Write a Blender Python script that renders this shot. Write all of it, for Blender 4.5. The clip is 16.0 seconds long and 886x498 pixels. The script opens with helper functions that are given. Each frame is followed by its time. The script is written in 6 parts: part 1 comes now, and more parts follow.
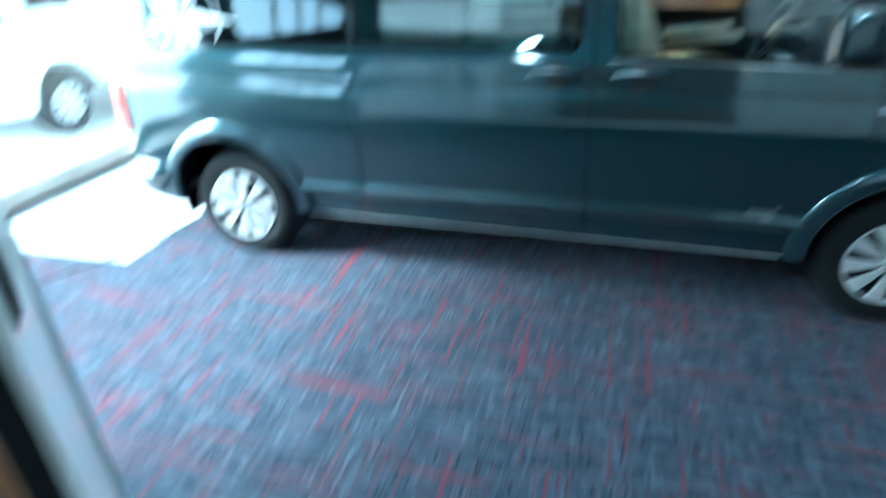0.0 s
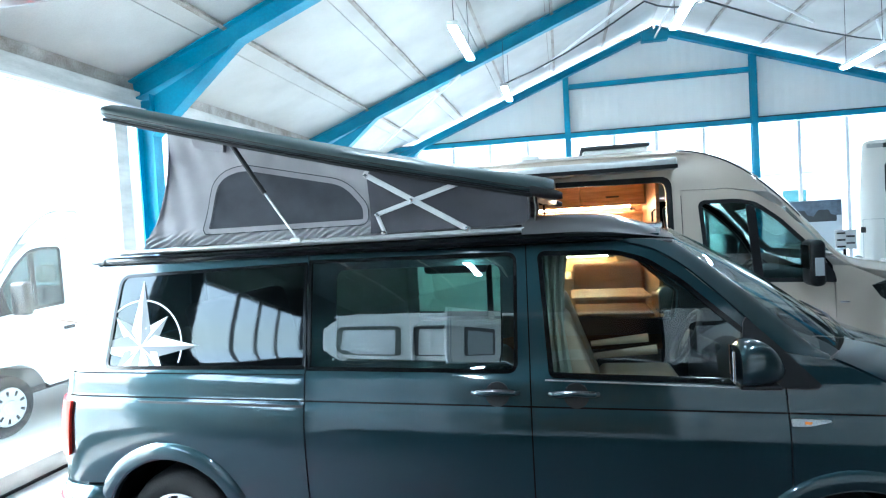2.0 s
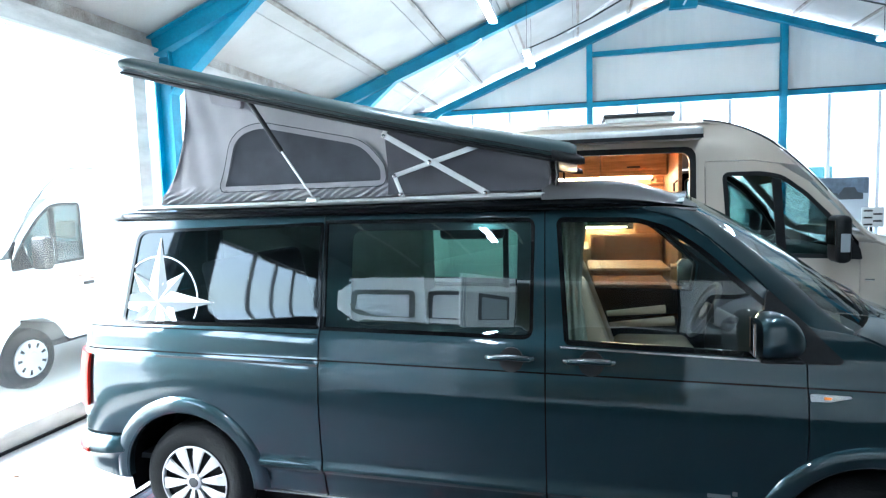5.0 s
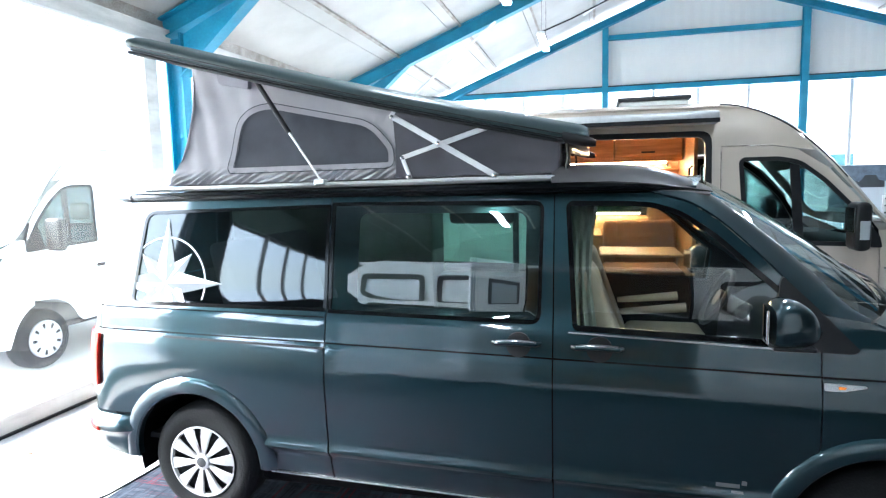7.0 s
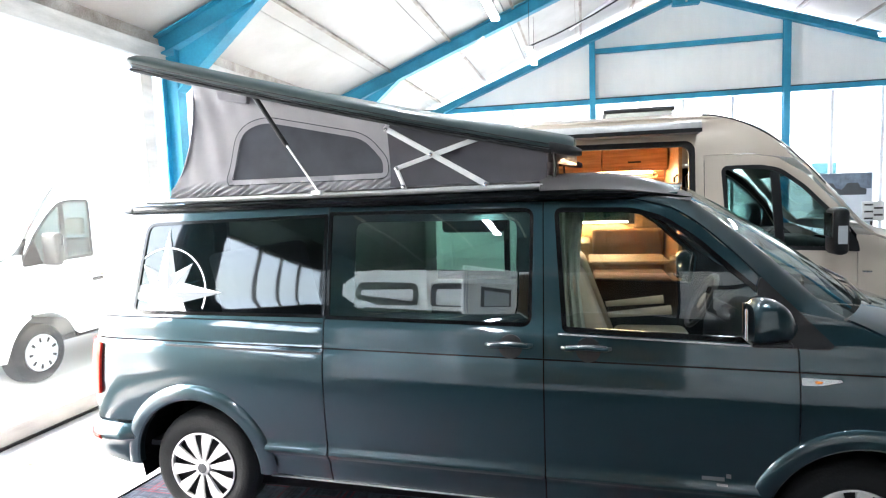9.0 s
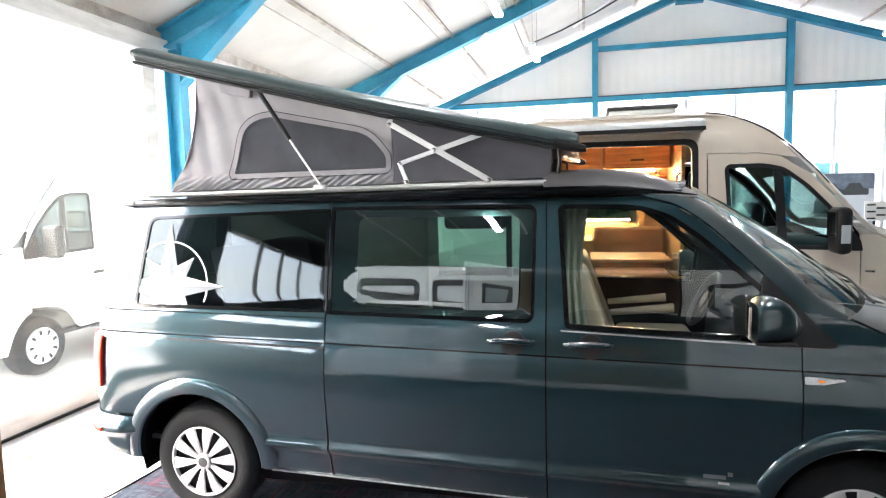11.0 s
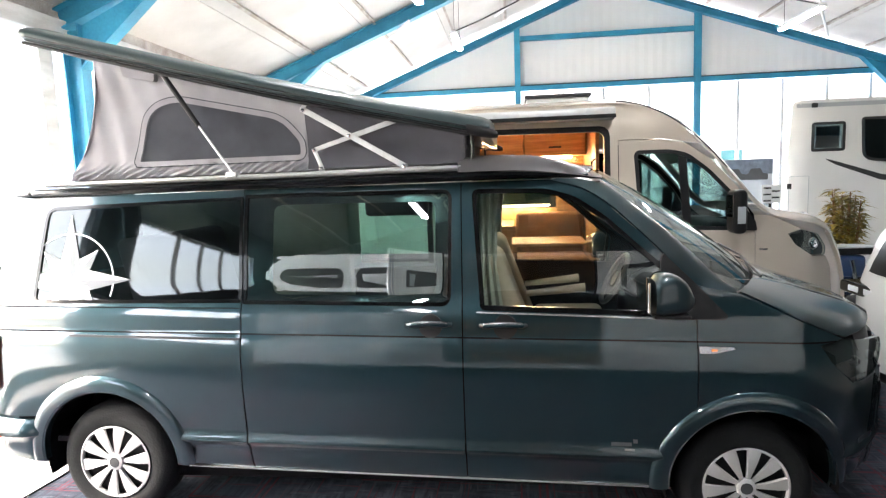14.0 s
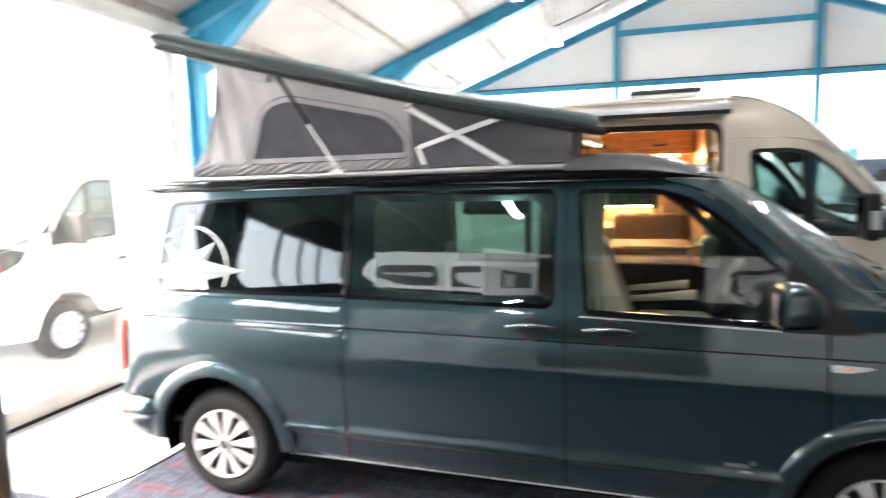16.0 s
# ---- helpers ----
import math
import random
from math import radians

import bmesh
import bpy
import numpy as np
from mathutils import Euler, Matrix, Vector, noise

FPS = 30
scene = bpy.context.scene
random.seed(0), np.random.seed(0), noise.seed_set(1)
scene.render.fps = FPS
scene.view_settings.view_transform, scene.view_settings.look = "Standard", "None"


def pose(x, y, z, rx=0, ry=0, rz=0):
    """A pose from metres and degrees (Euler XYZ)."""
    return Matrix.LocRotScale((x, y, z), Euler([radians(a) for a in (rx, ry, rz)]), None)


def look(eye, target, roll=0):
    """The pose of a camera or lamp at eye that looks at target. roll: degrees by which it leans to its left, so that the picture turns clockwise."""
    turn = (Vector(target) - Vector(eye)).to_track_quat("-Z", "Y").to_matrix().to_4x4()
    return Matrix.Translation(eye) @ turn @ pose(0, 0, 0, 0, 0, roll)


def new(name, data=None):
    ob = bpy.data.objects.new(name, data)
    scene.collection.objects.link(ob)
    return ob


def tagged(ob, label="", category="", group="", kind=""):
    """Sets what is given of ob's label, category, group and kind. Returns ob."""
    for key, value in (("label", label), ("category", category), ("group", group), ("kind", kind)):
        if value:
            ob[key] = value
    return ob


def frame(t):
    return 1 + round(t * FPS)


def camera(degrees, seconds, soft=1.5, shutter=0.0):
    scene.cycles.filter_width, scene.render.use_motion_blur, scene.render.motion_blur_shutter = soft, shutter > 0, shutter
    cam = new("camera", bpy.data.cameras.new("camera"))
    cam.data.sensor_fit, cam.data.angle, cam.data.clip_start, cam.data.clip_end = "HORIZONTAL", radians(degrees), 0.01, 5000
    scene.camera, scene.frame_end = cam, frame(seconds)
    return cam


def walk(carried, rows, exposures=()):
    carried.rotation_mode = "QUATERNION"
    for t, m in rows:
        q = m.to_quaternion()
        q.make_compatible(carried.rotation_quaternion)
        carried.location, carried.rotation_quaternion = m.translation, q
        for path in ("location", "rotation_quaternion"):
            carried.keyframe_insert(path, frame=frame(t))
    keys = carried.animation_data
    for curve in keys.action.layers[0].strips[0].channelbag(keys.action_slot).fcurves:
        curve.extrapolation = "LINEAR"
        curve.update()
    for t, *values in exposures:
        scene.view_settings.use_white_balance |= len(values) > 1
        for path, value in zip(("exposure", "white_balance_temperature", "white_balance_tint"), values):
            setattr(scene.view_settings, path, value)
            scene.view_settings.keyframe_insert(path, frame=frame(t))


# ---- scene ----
cam = camera(73.3, 16.0, 1.2, 1.0)
PATH = [
    (0, (2.127, -2.791, 1.702), (1.599, -1.098, 0.779), -3.3),
    (0.2, (2.124, -2.78, 1.778), (1.686, -0.988, 1.003), -4.1),
    (0.5, (2.104, -2.803, 1.834), (1.709, -0.901, 1.355), -2.5),
    (1, (2.136, -2.835, 1.937), (1.752, -0.88, 1.766), -2.7),
    (1.5, (2.177, -2.868, 1.959), (1.783, -0.909, 1.876), -3.0),
    (2, (2.189, -2.879, 1.951), (1.795, -0.92, 1.882), -3.2),
    (2.5, (2.18, -2.88, 1.955), (1.755, -0.928, 1.863), -2.6),
    (3, (2.174, -2.872, 1.939), (1.725, -0.926, 1.821), -2.8),
    (3.5, (2.17, -2.87, 1.94), (1.724, -0.924, 1.823), -2.1),
    (4, (2.169, -2.871, 1.938), (1.741, -0.922, 1.808), -1.7),
    (6.5, (2.171, -2.794, 1.895), (1.689, -0.864, 1.683), -1.5),
    (7, (2.188, -2.802, 1.9), (1.699, -0.875, 1.685), -1.3),
    (7.5, (2.171, -2.8, 1.876), (1.648, -0.887, 1.613), -0.1),
    (8, (2.176, -2.81, 1.877), (1.697, -0.889, 1.597), -1.5),
    (8.5, (2.203, -2.848, 1.879), (1.725, -0.921, 1.636), -1.9),
    (9, (2.206, -2.921, 1.88), (1.744, -0.982, 1.707), -1.9),
    (11.5, (2.19, -2.91, 1.867), (1.726, -0.974, 1.677), -1.4),
    (12, (2.194, -2.905, 1.861), (1.738, -0.968, 1.665), -1.6),
    (12.5, (2.216, -2.911, 1.86), (1.808, -0.961, 1.675), -1.6),
    (13, (2.243, -2.924, 1.855), (1.912, -0.961, 1.659), -2.3),
    (13.5, (2.262, -2.929, 1.852), (2.007, -0.961, 1.6), -2.3),
    (14, (2.273, -2.934, 1.852), (2.035, -0.961, 1.627), -2.0),
    (14.5, (2.255, -2.931, 1.86), (1.978, -0.961, 1.653), -2.2),
    (15, (2.254, -2.931, 1.862), (1.968, -0.961, 1.673), -2.4),
    (15.5, (2.242, -2.925, 1.857), (1.921, -0.961, 1.659), -2.4),
    (16, (2.191, -2.895, 1.854), (1.666, -0.978, 1.633), -1.5),
]
EXPOSURES = [(0, 4.0, 4450, -17), (0.2, 4.1, 4800, -13), (0.5, 4.7, 5000, -9), (1, 4.15, 5150, -5), (1.5, 3.76, 5180, -2), (4, 3.78, 5280, 2), (7, 3.94, 5620, 8), (9, 4.09, 6200, 12), (16, 4.1, 6700, 15)]
walk(cam, [(t, look(eye, target, roll)) for t, eye, target, roll in PATH], EXPOSURES)

# ---- light ----
world = bpy.data.worlds.new("sky")
scene.world = world
world.use_nodes = True
sky = world.node_tree.nodes.new("ShaderNodeTexSky")
sky.sky_type, sky.sun_disc = "NISHITA", False
sky.sun_elevation, sky.sun_rotation = radians(42), radians(250)
sky.air_density, sky.dust_density = 1.0, 4.0
world.node_tree.links.new(sky.outputs[0], world.node_tree.nodes["Background"].inputs[0])
world.node_tree.nodes["Background"].inputs[1].default_value = 0.15

sun = new("sun", bpy.data.lights.new("sun", "SUN"))
sun.data.energy, sun.data.angle, sun.data.color = 1.5, radians(12), (1.0, 0.95, 0.88)
sun.matrix_world = look((-12, -4, 11), (0, 0, 0))


# ---- materials ----
def shader(name, color, rough=0.5, metal=0.0, vary=0.12, scale=6.0, bump=0.0, bump_scale=60.0, coat=0.0, spec=0.5, random_tone=0.0, stretch=(1, 1, 1), second=None):
    """A surface with slow stains, fine grain and relief."""
    m = bpy.data.materials.new(name)
    m.use_nodes = True
    t = m.node_tree
    b = t.nodes["Principled BSDF"]
    b.inputs["Roughness"].default_value, b.inputs["Metallic"].default_value = rough, metal
    b.inputs["Coat Weight"].default_value, b.inputs["Coat Roughness"].default_value = coat, 0.03
    b.inputs["Specular IOR Level"].default_value = spec
    place = t.nodes.new("ShaderNodeTexCoord")
    mapping = t.nodes.new("ShaderNodeMapping")
    mapping.inputs["Scale"].default_value = stretch
    t.links.new(place.outputs["Object"], mapping.inputs[0])
    slow, fine = t.nodes.new("ShaderNodeTexNoise"), t.nodes.new("ShaderNodeTexNoise")
    slow.inputs["Scale"].default_value, slow.inputs["Detail"].default_value = scale, 6
    fine.inputs["Scale"].default_value, fine.inputs["Detail"].default_value = bump_scale, 4
    for n in (slow, fine):
        t.links.new(mapping.outputs[0], n.inputs["Vector"])
    ramp = t.nodes.new("ShaderNodeMix")
    ramp.data_type = "RGBA"
    low = [c * (1 - vary) for c in color]
    high = second or [min(1, c * (1 + vary * 0.6)) for c in color]
    ramp.inputs["A"].default_value, ramp.inputs["B"].default_value = (*low, 1), (*high, 1)
    add = t.nodes.new("ShaderNodeMath")
    add.operation = "MULTIPLY_ADD"
    t.links.new(fine.outputs[0], add.inputs[0])
    add.inputs[1].default_value = 0.5
    t.links.new(slow.outputs[0], add.inputs[2])
    stretch_range = t.nodes.new("ShaderNodeMapRange")
    stretch_range.inputs["From Min"].default_value, stretch_range.inputs["From Max"].default_value = 0.5, 1.0
    t.links.new(add.outputs[0], stretch_range.inputs[0])
    t.links.new(stretch_range.outputs[0], ramp.inputs["Factor"])
    out = ramp.outputs["Result"]
    if random_tone:
        info, hsv, span = t.nodes.new("ShaderNodeObjectInfo"), t.nodes.new("ShaderNodeHueSaturation"), t.nodes.new("ShaderNodeMapRange")
        span.inputs["To Min"].default_value, span.inputs["To Max"].default_value = 1 - random_tone, 1 + random_tone
        t.links.new(info.outputs["Random"], span.inputs[0])
        t.links.new(span.outputs[0], hsv.inputs["Value"])
        t.links.new(out, hsv.inputs["Color"])
        out = hsv.outputs[0]
    t.links.new(out, b.inputs["Base Color"])
    if bump:
        relief = t.nodes.new("ShaderNodeBump")
        relief.inputs["Strength"].default_value, relief.inputs["Distance"].default_value = bump, 0.01
        t.links.new(fine.outputs[0], relief.inputs["Height"])
        t.links.new(relief.outputs[0], b.inputs["Normal"])
    return m


def glass_shader(name, tint, amount=0.8, rough=0.0, base=0.085, haze=0.0):
    """A thin pane: clear glass that lets tinted light straight through, with a mirror gloss on top."""
    m = bpy.data.materials.new(name)
    m.use_nodes = True
    t = m.node_tree
    t.nodes.remove(t.nodes["Principled BSDF"])
    clear, gloss, mix, facing = (t.nodes.new(k) for k in ("ShaderNodeBsdfTransparent", "ShaderNodeBsdfGlossy", "ShaderNodeMixShader", "ShaderNodeLayerWeight"))
    clear.inputs[0].default_value = (*[c * amount for c in tint], 1)
    gloss.inputs["Roughness"].default_value = rough
    gloss.inputs[0].default_value = (0.95, 1, 1, 1)
    power, lift = t.nodes.new("ShaderNodeMath"), t.nodes.new("ShaderNodeMath")
    facing.inputs[0].default_value = 0.5
    power.operation, power.inputs[1].default_value = "POWER", 4.0
    lift.operation, lift.inputs[1].default_value, lift.inputs[2].default_value = "MULTIPLY_ADD", 0.88, base
    t.links.new(facing.outputs["Facing"], power.inputs[0])
    t.links.new(power.outputs[0], lift.inputs[0])
    t.links.new(lift.outputs[0], mix.inputs[0])
    t.links.new(clear.outputs[0], mix.inputs[1])
    t.links.new(gloss.outputs[0], mix.inputs[2])
    out = mix.outputs[0]
    # a translucent share imitates the glare haze of the bright yard
    if haze:
        film, hazed = t.nodes.new("ShaderNodeBsdfTranslucent"), t.nodes.new("ShaderNodeMixShader")
        film.inputs[0].default_value = (0.85, 0.87, 0.88, 1)
        hazed.inputs[0].default_value = haze
        t.links.new(out, hazed.inputs[1])
        t.links.new(film.outputs[0], hazed.inputs[2])
        out = hazed.outputs[0]
    t.links.new(out, t.nodes["Material Output"].inputs[0])
    return m


def glow_shader(name, color, strength):
    m = bpy.data.materials.new(name)
    m.use_nodes = True
    b = m.node_tree.nodes["Principled BSDF"]
    b.inputs["Base Color"].default_value = (0.9, 0.9, 0.9, 1)
    b.inputs["Emission Color"].default_value, b.inputs["Emission Strength"].default_value = (*color, 1), strength
    return m


PAINT = shader("grey_metallic_paint", (0.0145, 0.037, 0.046), 0.38, 0.8, 0.06, 1.5, 0, 900, coat=1.0, spec=0.2)
PAINT.node_tree.nodes["Principled BSDF"].inputs["Coat Roughness"].default_value = 0.07
SATIN = shader("satin_chrome", (0.50, 0.52, 0.53), 0.25, 1.0, 0.05, 40)
PAINT.node_tree.nodes["Principled BSDF"].inputs["Coat IOR"].default_value = 1.85
PAINT_TOP = shader("grey_satin_roof_plastic", (0.070, 0.068, 0.072), 0.36, 0.0, 0.10, 4, 0.05, 300, coat=0.5)
LID = shader("grey_green_roof_shell", (0.022, 0.042, 0.046), 0.40, 0.1, 0.15, 5, 0.05, 200, coat=0.12, stretch=(0.4, 4, 4))
BLACK = shader("black_plastic", (0.010, 0.0105, 0.012), 0.42, 0, 0.2, 8, 0.1, 300, spec=0.25)
RUBBER = shader("tyre_rubber", (0.006, 0.0068, 0.008), 0.7, 0, 0.25, 10, 0.25, 90, spec=0.25)
FRIT = shader("black_window_border", (0.003, 0.0035, 0.004), 0.12, 0, 0.1, 8, spec=0.4)
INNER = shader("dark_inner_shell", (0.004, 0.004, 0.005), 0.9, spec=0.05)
SILVER = shader("silver_wheel_lacquer", (0.56, 0.56, 0.57), 0.34, 0.5, 0.05, 20, 0, 300, coat=0.3)
CHROME = shader("chrome", (0.8, 0.8, 0.82), 0.08, 1.0, 0.03, 30)
ALU = shader("brushed_aluminium", (0.68, 0.69, 0.70), 0.35, 0.8, 0.08, 30, 0.05, 400)
DARK_GLASS = glass_shader("privacy_glass", (0.55, 0.80, 0.85), 0.10, rough=0.03, base=0.052)
TINT_GLASS = glass_shader("green_tinted_glass", (0.60, 0.97, 0.93), 0.92, base=0.24)
CLEAR_GLASS = glass_shader("clear_car_glass", (0.88, 1.0, 0.97), 0.78, base=0.11)
CAB_GLASS = glass_shader("shaded_cab_glass", (0.62, 0.95, 0.92), 0.26, base=0.06)
PANE_GLASS = glass_shader("window_pane_glass", (0.97, 1.0, 1.0), 0.97, base=0.03, haze=0.004)
RED_LENS = shader("red_lamp_lens", (0.62, 0.030, 0.016), 0.3, 0, 0.2, 20, coat=0.15, spec=0.2)
AMBER = shader("amber_lamp_lens", (0.75, 0.22, 0.03), 0.15, 0, 0.1, 20, coat=1)
DECAL = shader("white_foil", (0.82, 0.83, 0.84), 0.4, 0, 0.02)
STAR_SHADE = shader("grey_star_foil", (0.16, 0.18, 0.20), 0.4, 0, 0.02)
FAINT = shader("faint_lettering_foil", (0.10, 0.115, 0.125), 0.4, 0, 0.02)
DECAL_GREY = shader("pale_grey_foil", (0.42, 0.45, 0.48), 0.4, 0, 0.02)
FABRIC = shader("grey_tent_canvas", (0.36, 0.35, 0.37), 0.85, 0, 0.14, 5, 0.35, 700, spec=0.2)
FABRIC_TRIM = shader("light_grey_canvas_trim", (0.31, 0.30, 0.32), 0.85, 0, 0.12, 8, 0.3, 700, spec=0.2)
FABRIC_DARK = shader("dark_mesh_fabric", (0.055, 0.058, 0.07), 0.8, 0, 0.2, 8, 0.3, 900, spec=0.2)
CREAM = shader("cream_leather", (0.46, 0.37, 0.27), 0.5, 0, 0.08, 12, 0.1, 250)
TAN = shader("tan_upholstery", (0.30, 0.17, 0.09), 0.7, 0, 0.15, 8, 0.2, 300, spec=0.2)
DASH = shader("dark_dashboard_plastic", (0.03, 0.032, 0.035), 0.5, 0, 0.2, 10, 0.1, 400)
BEIGE = shader("champagne_metallic_paint", (0.60, 0.525, 0.45), 0.34, 0.25, 0.05, 2, 0, 900, coat=0.9)
WOOD = shader("light_oak_veneer", (0.50, 0.26, 0.11), 0.42, 0, 0.25, 3, 0.08, 60, second=(0.66, 0.40, 0.20), stretch=(1, 8, 12))
WOOD_DARK = shader("walnut_veneer", (0.26, 0.13, 0.06), 0.42, 0, 0.25, 3, 0.08, 60, stretch=(1, 8, 12))
WHITE = shader("white_coachwork", (0.80, 0.80, 0.79), 0.28, 0, 0.04, 2, 0, 300, coat=0.6)
BLUE = shader("blue_painted_steel", (0.012, 0.235, 0.40), 0.45, 0, 0.22, 3, 0.12, 40, second=(0.03, 0.30, 0.47))
PANEL = shader("white_ceiling_panel", (0.52, 0.515, 0.50), 0.75, 0, 0.14, 1.3, 0.1, 90, second=(0.61, 0.605, 0.59))
JOINT = shader("grey_weathered_purlin", (0.36, 0.30, 0.25), 0.7, 0.1, 0.4, 5, 0.2, 70, second=(0.52, 0.49, 0.46))
FASCIA = shader("weathered_white_beam", (0.58, 0.57, 0.55), 0.6, 0, 0.25, 3, 0.15, 60, stretch=(4, 1, 4))
FRAME_WHITE = shader("white_window_frame", (0.78, 0.79, 0.80), 0.4, 0, 0.06, 6)
CONCRETE = shader("pale_screed_floor", (0.34, 0.33, 0.315), 0.6, 0, 0.3, 1.6, 0.12, 45, second=(0.50, 0.49, 0.475))
YARD = shader("pale_paved_yard", (0.50, 0.49, 0.47), 0.8, 0, 0.2, 0.8, 0.3, 30)
SLATE = shader("dark_slate_cladding", (0.085, 0.11, 0.12), 0.6, 0, 0.3, 2, 0.15, 40)
GABLE = shader("white_gable_cladding", (0.84, 0.83, 0.81), 0.7, 0, 0.06, 1.0, 0.06, 60)
LAMP_GLOW = glow_shader("fluorescent_tube_light", (0.95, 1.0, 1.0), 13)
WARM_GLOW = glow_shader("warm_led_strip", (1.0, 0.68, 0.38), 13)

# ---- mesh helpers ----
def link(name, bm, material, smooth=False):
    me = bpy.data.meshes.new(name)
    bmesh.ops.recalc_face_normals(bm, faces=bm.faces)
    bm.to_mesh(me)
    bm.free()
    me.materials.append(material)
    if smooth:
        me.shade_smooth()
        me.set_sharp_from_angle(angle=radians(35))
    return new(name, me)


def part(name, bm, material, parent, label="", smooth=False):
    ob = link(name, bm, material, smooth)
    ob.parent = parent
    if parent.type == "EMPTY":
        ob.matrix_parent_inverse = parent.matrix_basis.inverted()
    if label:
        ob["label"] = label
    return ob


def thing(name, at, label, category, group=""):
    ob = new(name)
    ob.empty_display_size = 0.1
    ob.matrix_basis = Matrix.Translation(at)
    return tagged(ob, label, category, group)


def single(name, bm, material, label, category, group="", kind="", smooth=False):
    return tagged(link(name, bm, material, smooth), label, category, group, kind)


def box(x0, x1, y0, y1, z0, z1, bevel=0.0, bm=None, seg=2):
    bm = bm or bmesh.new()
    made = bmesh.ops.create_cube(bm, size=1.0)["verts"]
    for v in made:
        v.co = Vector(((x0 + x1) / 2 + v.co.x * (x1 - x0), (y0 + y1) / 2 + v.co.y * (y1 - y0), (z0 + z1) / 2 + v.co.z * (z1 - z0)))
    if bevel:
        edges = list({e for v in made for e in v.link_edges})
        bmesh.ops.bevel(bm, geom=edges, offset=bevel, segments=seg, affect="EDGES", profile=0.5)
    return bm


def beam(a, b, w, h, bevel=0.0, bm=None, up=(0, 0, 1)):
    """A bar of width w and height h from a to b."""
    bm = bm or bmesh.new()
    a, b = Vector(a), Vector(b)
    d = (b - a).normalized()
    side = d.cross(Vector(up)).normalized()
    top = side.cross(d)
    made = bmesh.ops.create_cube(bm, size=1.0)["verts"]
    for v in made:
        v.co = a + (b - a) * (v.co.y + 0.5) + side * v.co.x * w + top * v.co.z * h
    if bevel:
        edges = list({e for v in made for e in v.link_edges})
        bmesh.ops.bevel(bm, geom=edges, offset=bevel, segments=2, affect="EDGES", profile=0.5)
    return bm


def tube(points, r, n=10, bm=None, radii=None, cap=True):
    bm = bm or bmesh.new()
    points = [Vector(p) for p in points]
    rings = []
    for i, p in enumerate(points):
        d = (points[min(i + 1, len(points) - 1)] - points[max(i - 1, 0)]).normalized()
        side = d.cross(Vector((0, 0, 1)) if abs(d.z) < 0.95 else Vector((1, 0, 0))).normalized()
        top = side.cross(d)
        rr = radii[i] if radii else r
        rings.append([bm.verts.new(p + (side * math.cos(k * 2 * math.pi / n) + top * math.sin(k * 2 * math.pi / n)) * rr) for k in range(n)])
    for a, b in zip(rings, rings[1:]):
        for k in range(n):
            bm.faces.new((a[k], a[(k + 1) % n], b[(k + 1) % n], b[k]))
    if cap:
        bm.faces.new(rings[0])
        bm.faces.new(rings[-1])
    return bm


def lathe(profile, n=40, center=(0, 0, 0), bm=None):
    """Turns (radius, depth) pairs round the y axis."""
    bm = bm or bmesh.new()
    c = Vector(center)
    rings = [[bm.verts.new(c + Vector((r * math.cos(k * 2 * math.pi / n), d, r * math.sin(k * 2 * math.pi / n)))) for k in range(n)] for r, d in profile]
    for a, b in zip(rings, rings[1:]):
        for k in range(n):
            bm.faces.new((a[k], a[(k + 1) % n], b[(k + 1) % n], b[k]))
    return bm


def inside(p, poly):
    x, y = p
    hit = False
    for (x1, y1), (x2, y2) in zip(poly, poly[1:] + poly[:1]):
        if (y1 > y) != (y2 > y) and x < (x2 - x1) * (y - y1) / (y2 - y1) + x1:
            hit = not hit
    return hit


def arc(cx, cz, r, a0, a1, n=16):
    return [(cx + r * math.cos(radians(a0 + (a1 - a0) * i / n)), cz + r * math.sin(radians(a0 + (a1 - a0) * i / n))) for i in range(n + 1)]


def rounded(poly, r, n=5):
    """The polygon with its corners rounded; r: one radius or one a corner."""
    out = []
    for i, p in enumerate(poly):
        a, p, b = Vector(poly[i - 1]), Vector(p), Vector(poly[(i + 1) % len(poly)])
        rr = r[i] if isinstance(r, (list, tuple)) else r
        rr = min(rr, (a - p).length * 0.45, (b - p).length * 0.45)
        if rr < 0.002:
            out.append(tuple(p))
            continue
        q, s = p + (a - p).normalized() * rr, p + (b - p).normalized() * rr
        for k in range(n + 1):
            t = k / n
            out.append(tuple(q * (1 - t) ** 2 + p * 2 * t * (1 - t) + s * t * t))
    return out


def grow(poly, d):
    """The polygon moved outwards by d (anticlockwise or clockwise alike)."""
    area = sum(x1 * y2 - x2 * y1 for (x1, y1), (x2, y2) in zip(poly, poly[1:] + poly[:1]))
    s = 1 if area > 0 else -1
    out = []
    for i, p in enumerate(poly):
        a, p, b = Vector(poly[i - 1]), Vector(p), Vector(poly[(i + 1) % len(poly)])
        n1, n2 = (p - a).normalized(), (b - p).normalized()
        n = Vector((n1.y + n2.y, -n1.x - n2.x)) * s
        n = n.normalized() if n.length > 1e-6 else Vector((n1.y, -n1.x)) * s
        out.append(tuple(p + n * d))
    return out


def dense(poly, step):
    out = []
    for p, q in zip(poly, poly[1:] + poly[:1]):
        n = max(1, int(math.dist(p, q) / step))
        out += [(p[0] + (q[0] - p[0]) * k / n, p[1] + (q[1] - p[1]) * k / n) for k in range(n)]
    return out


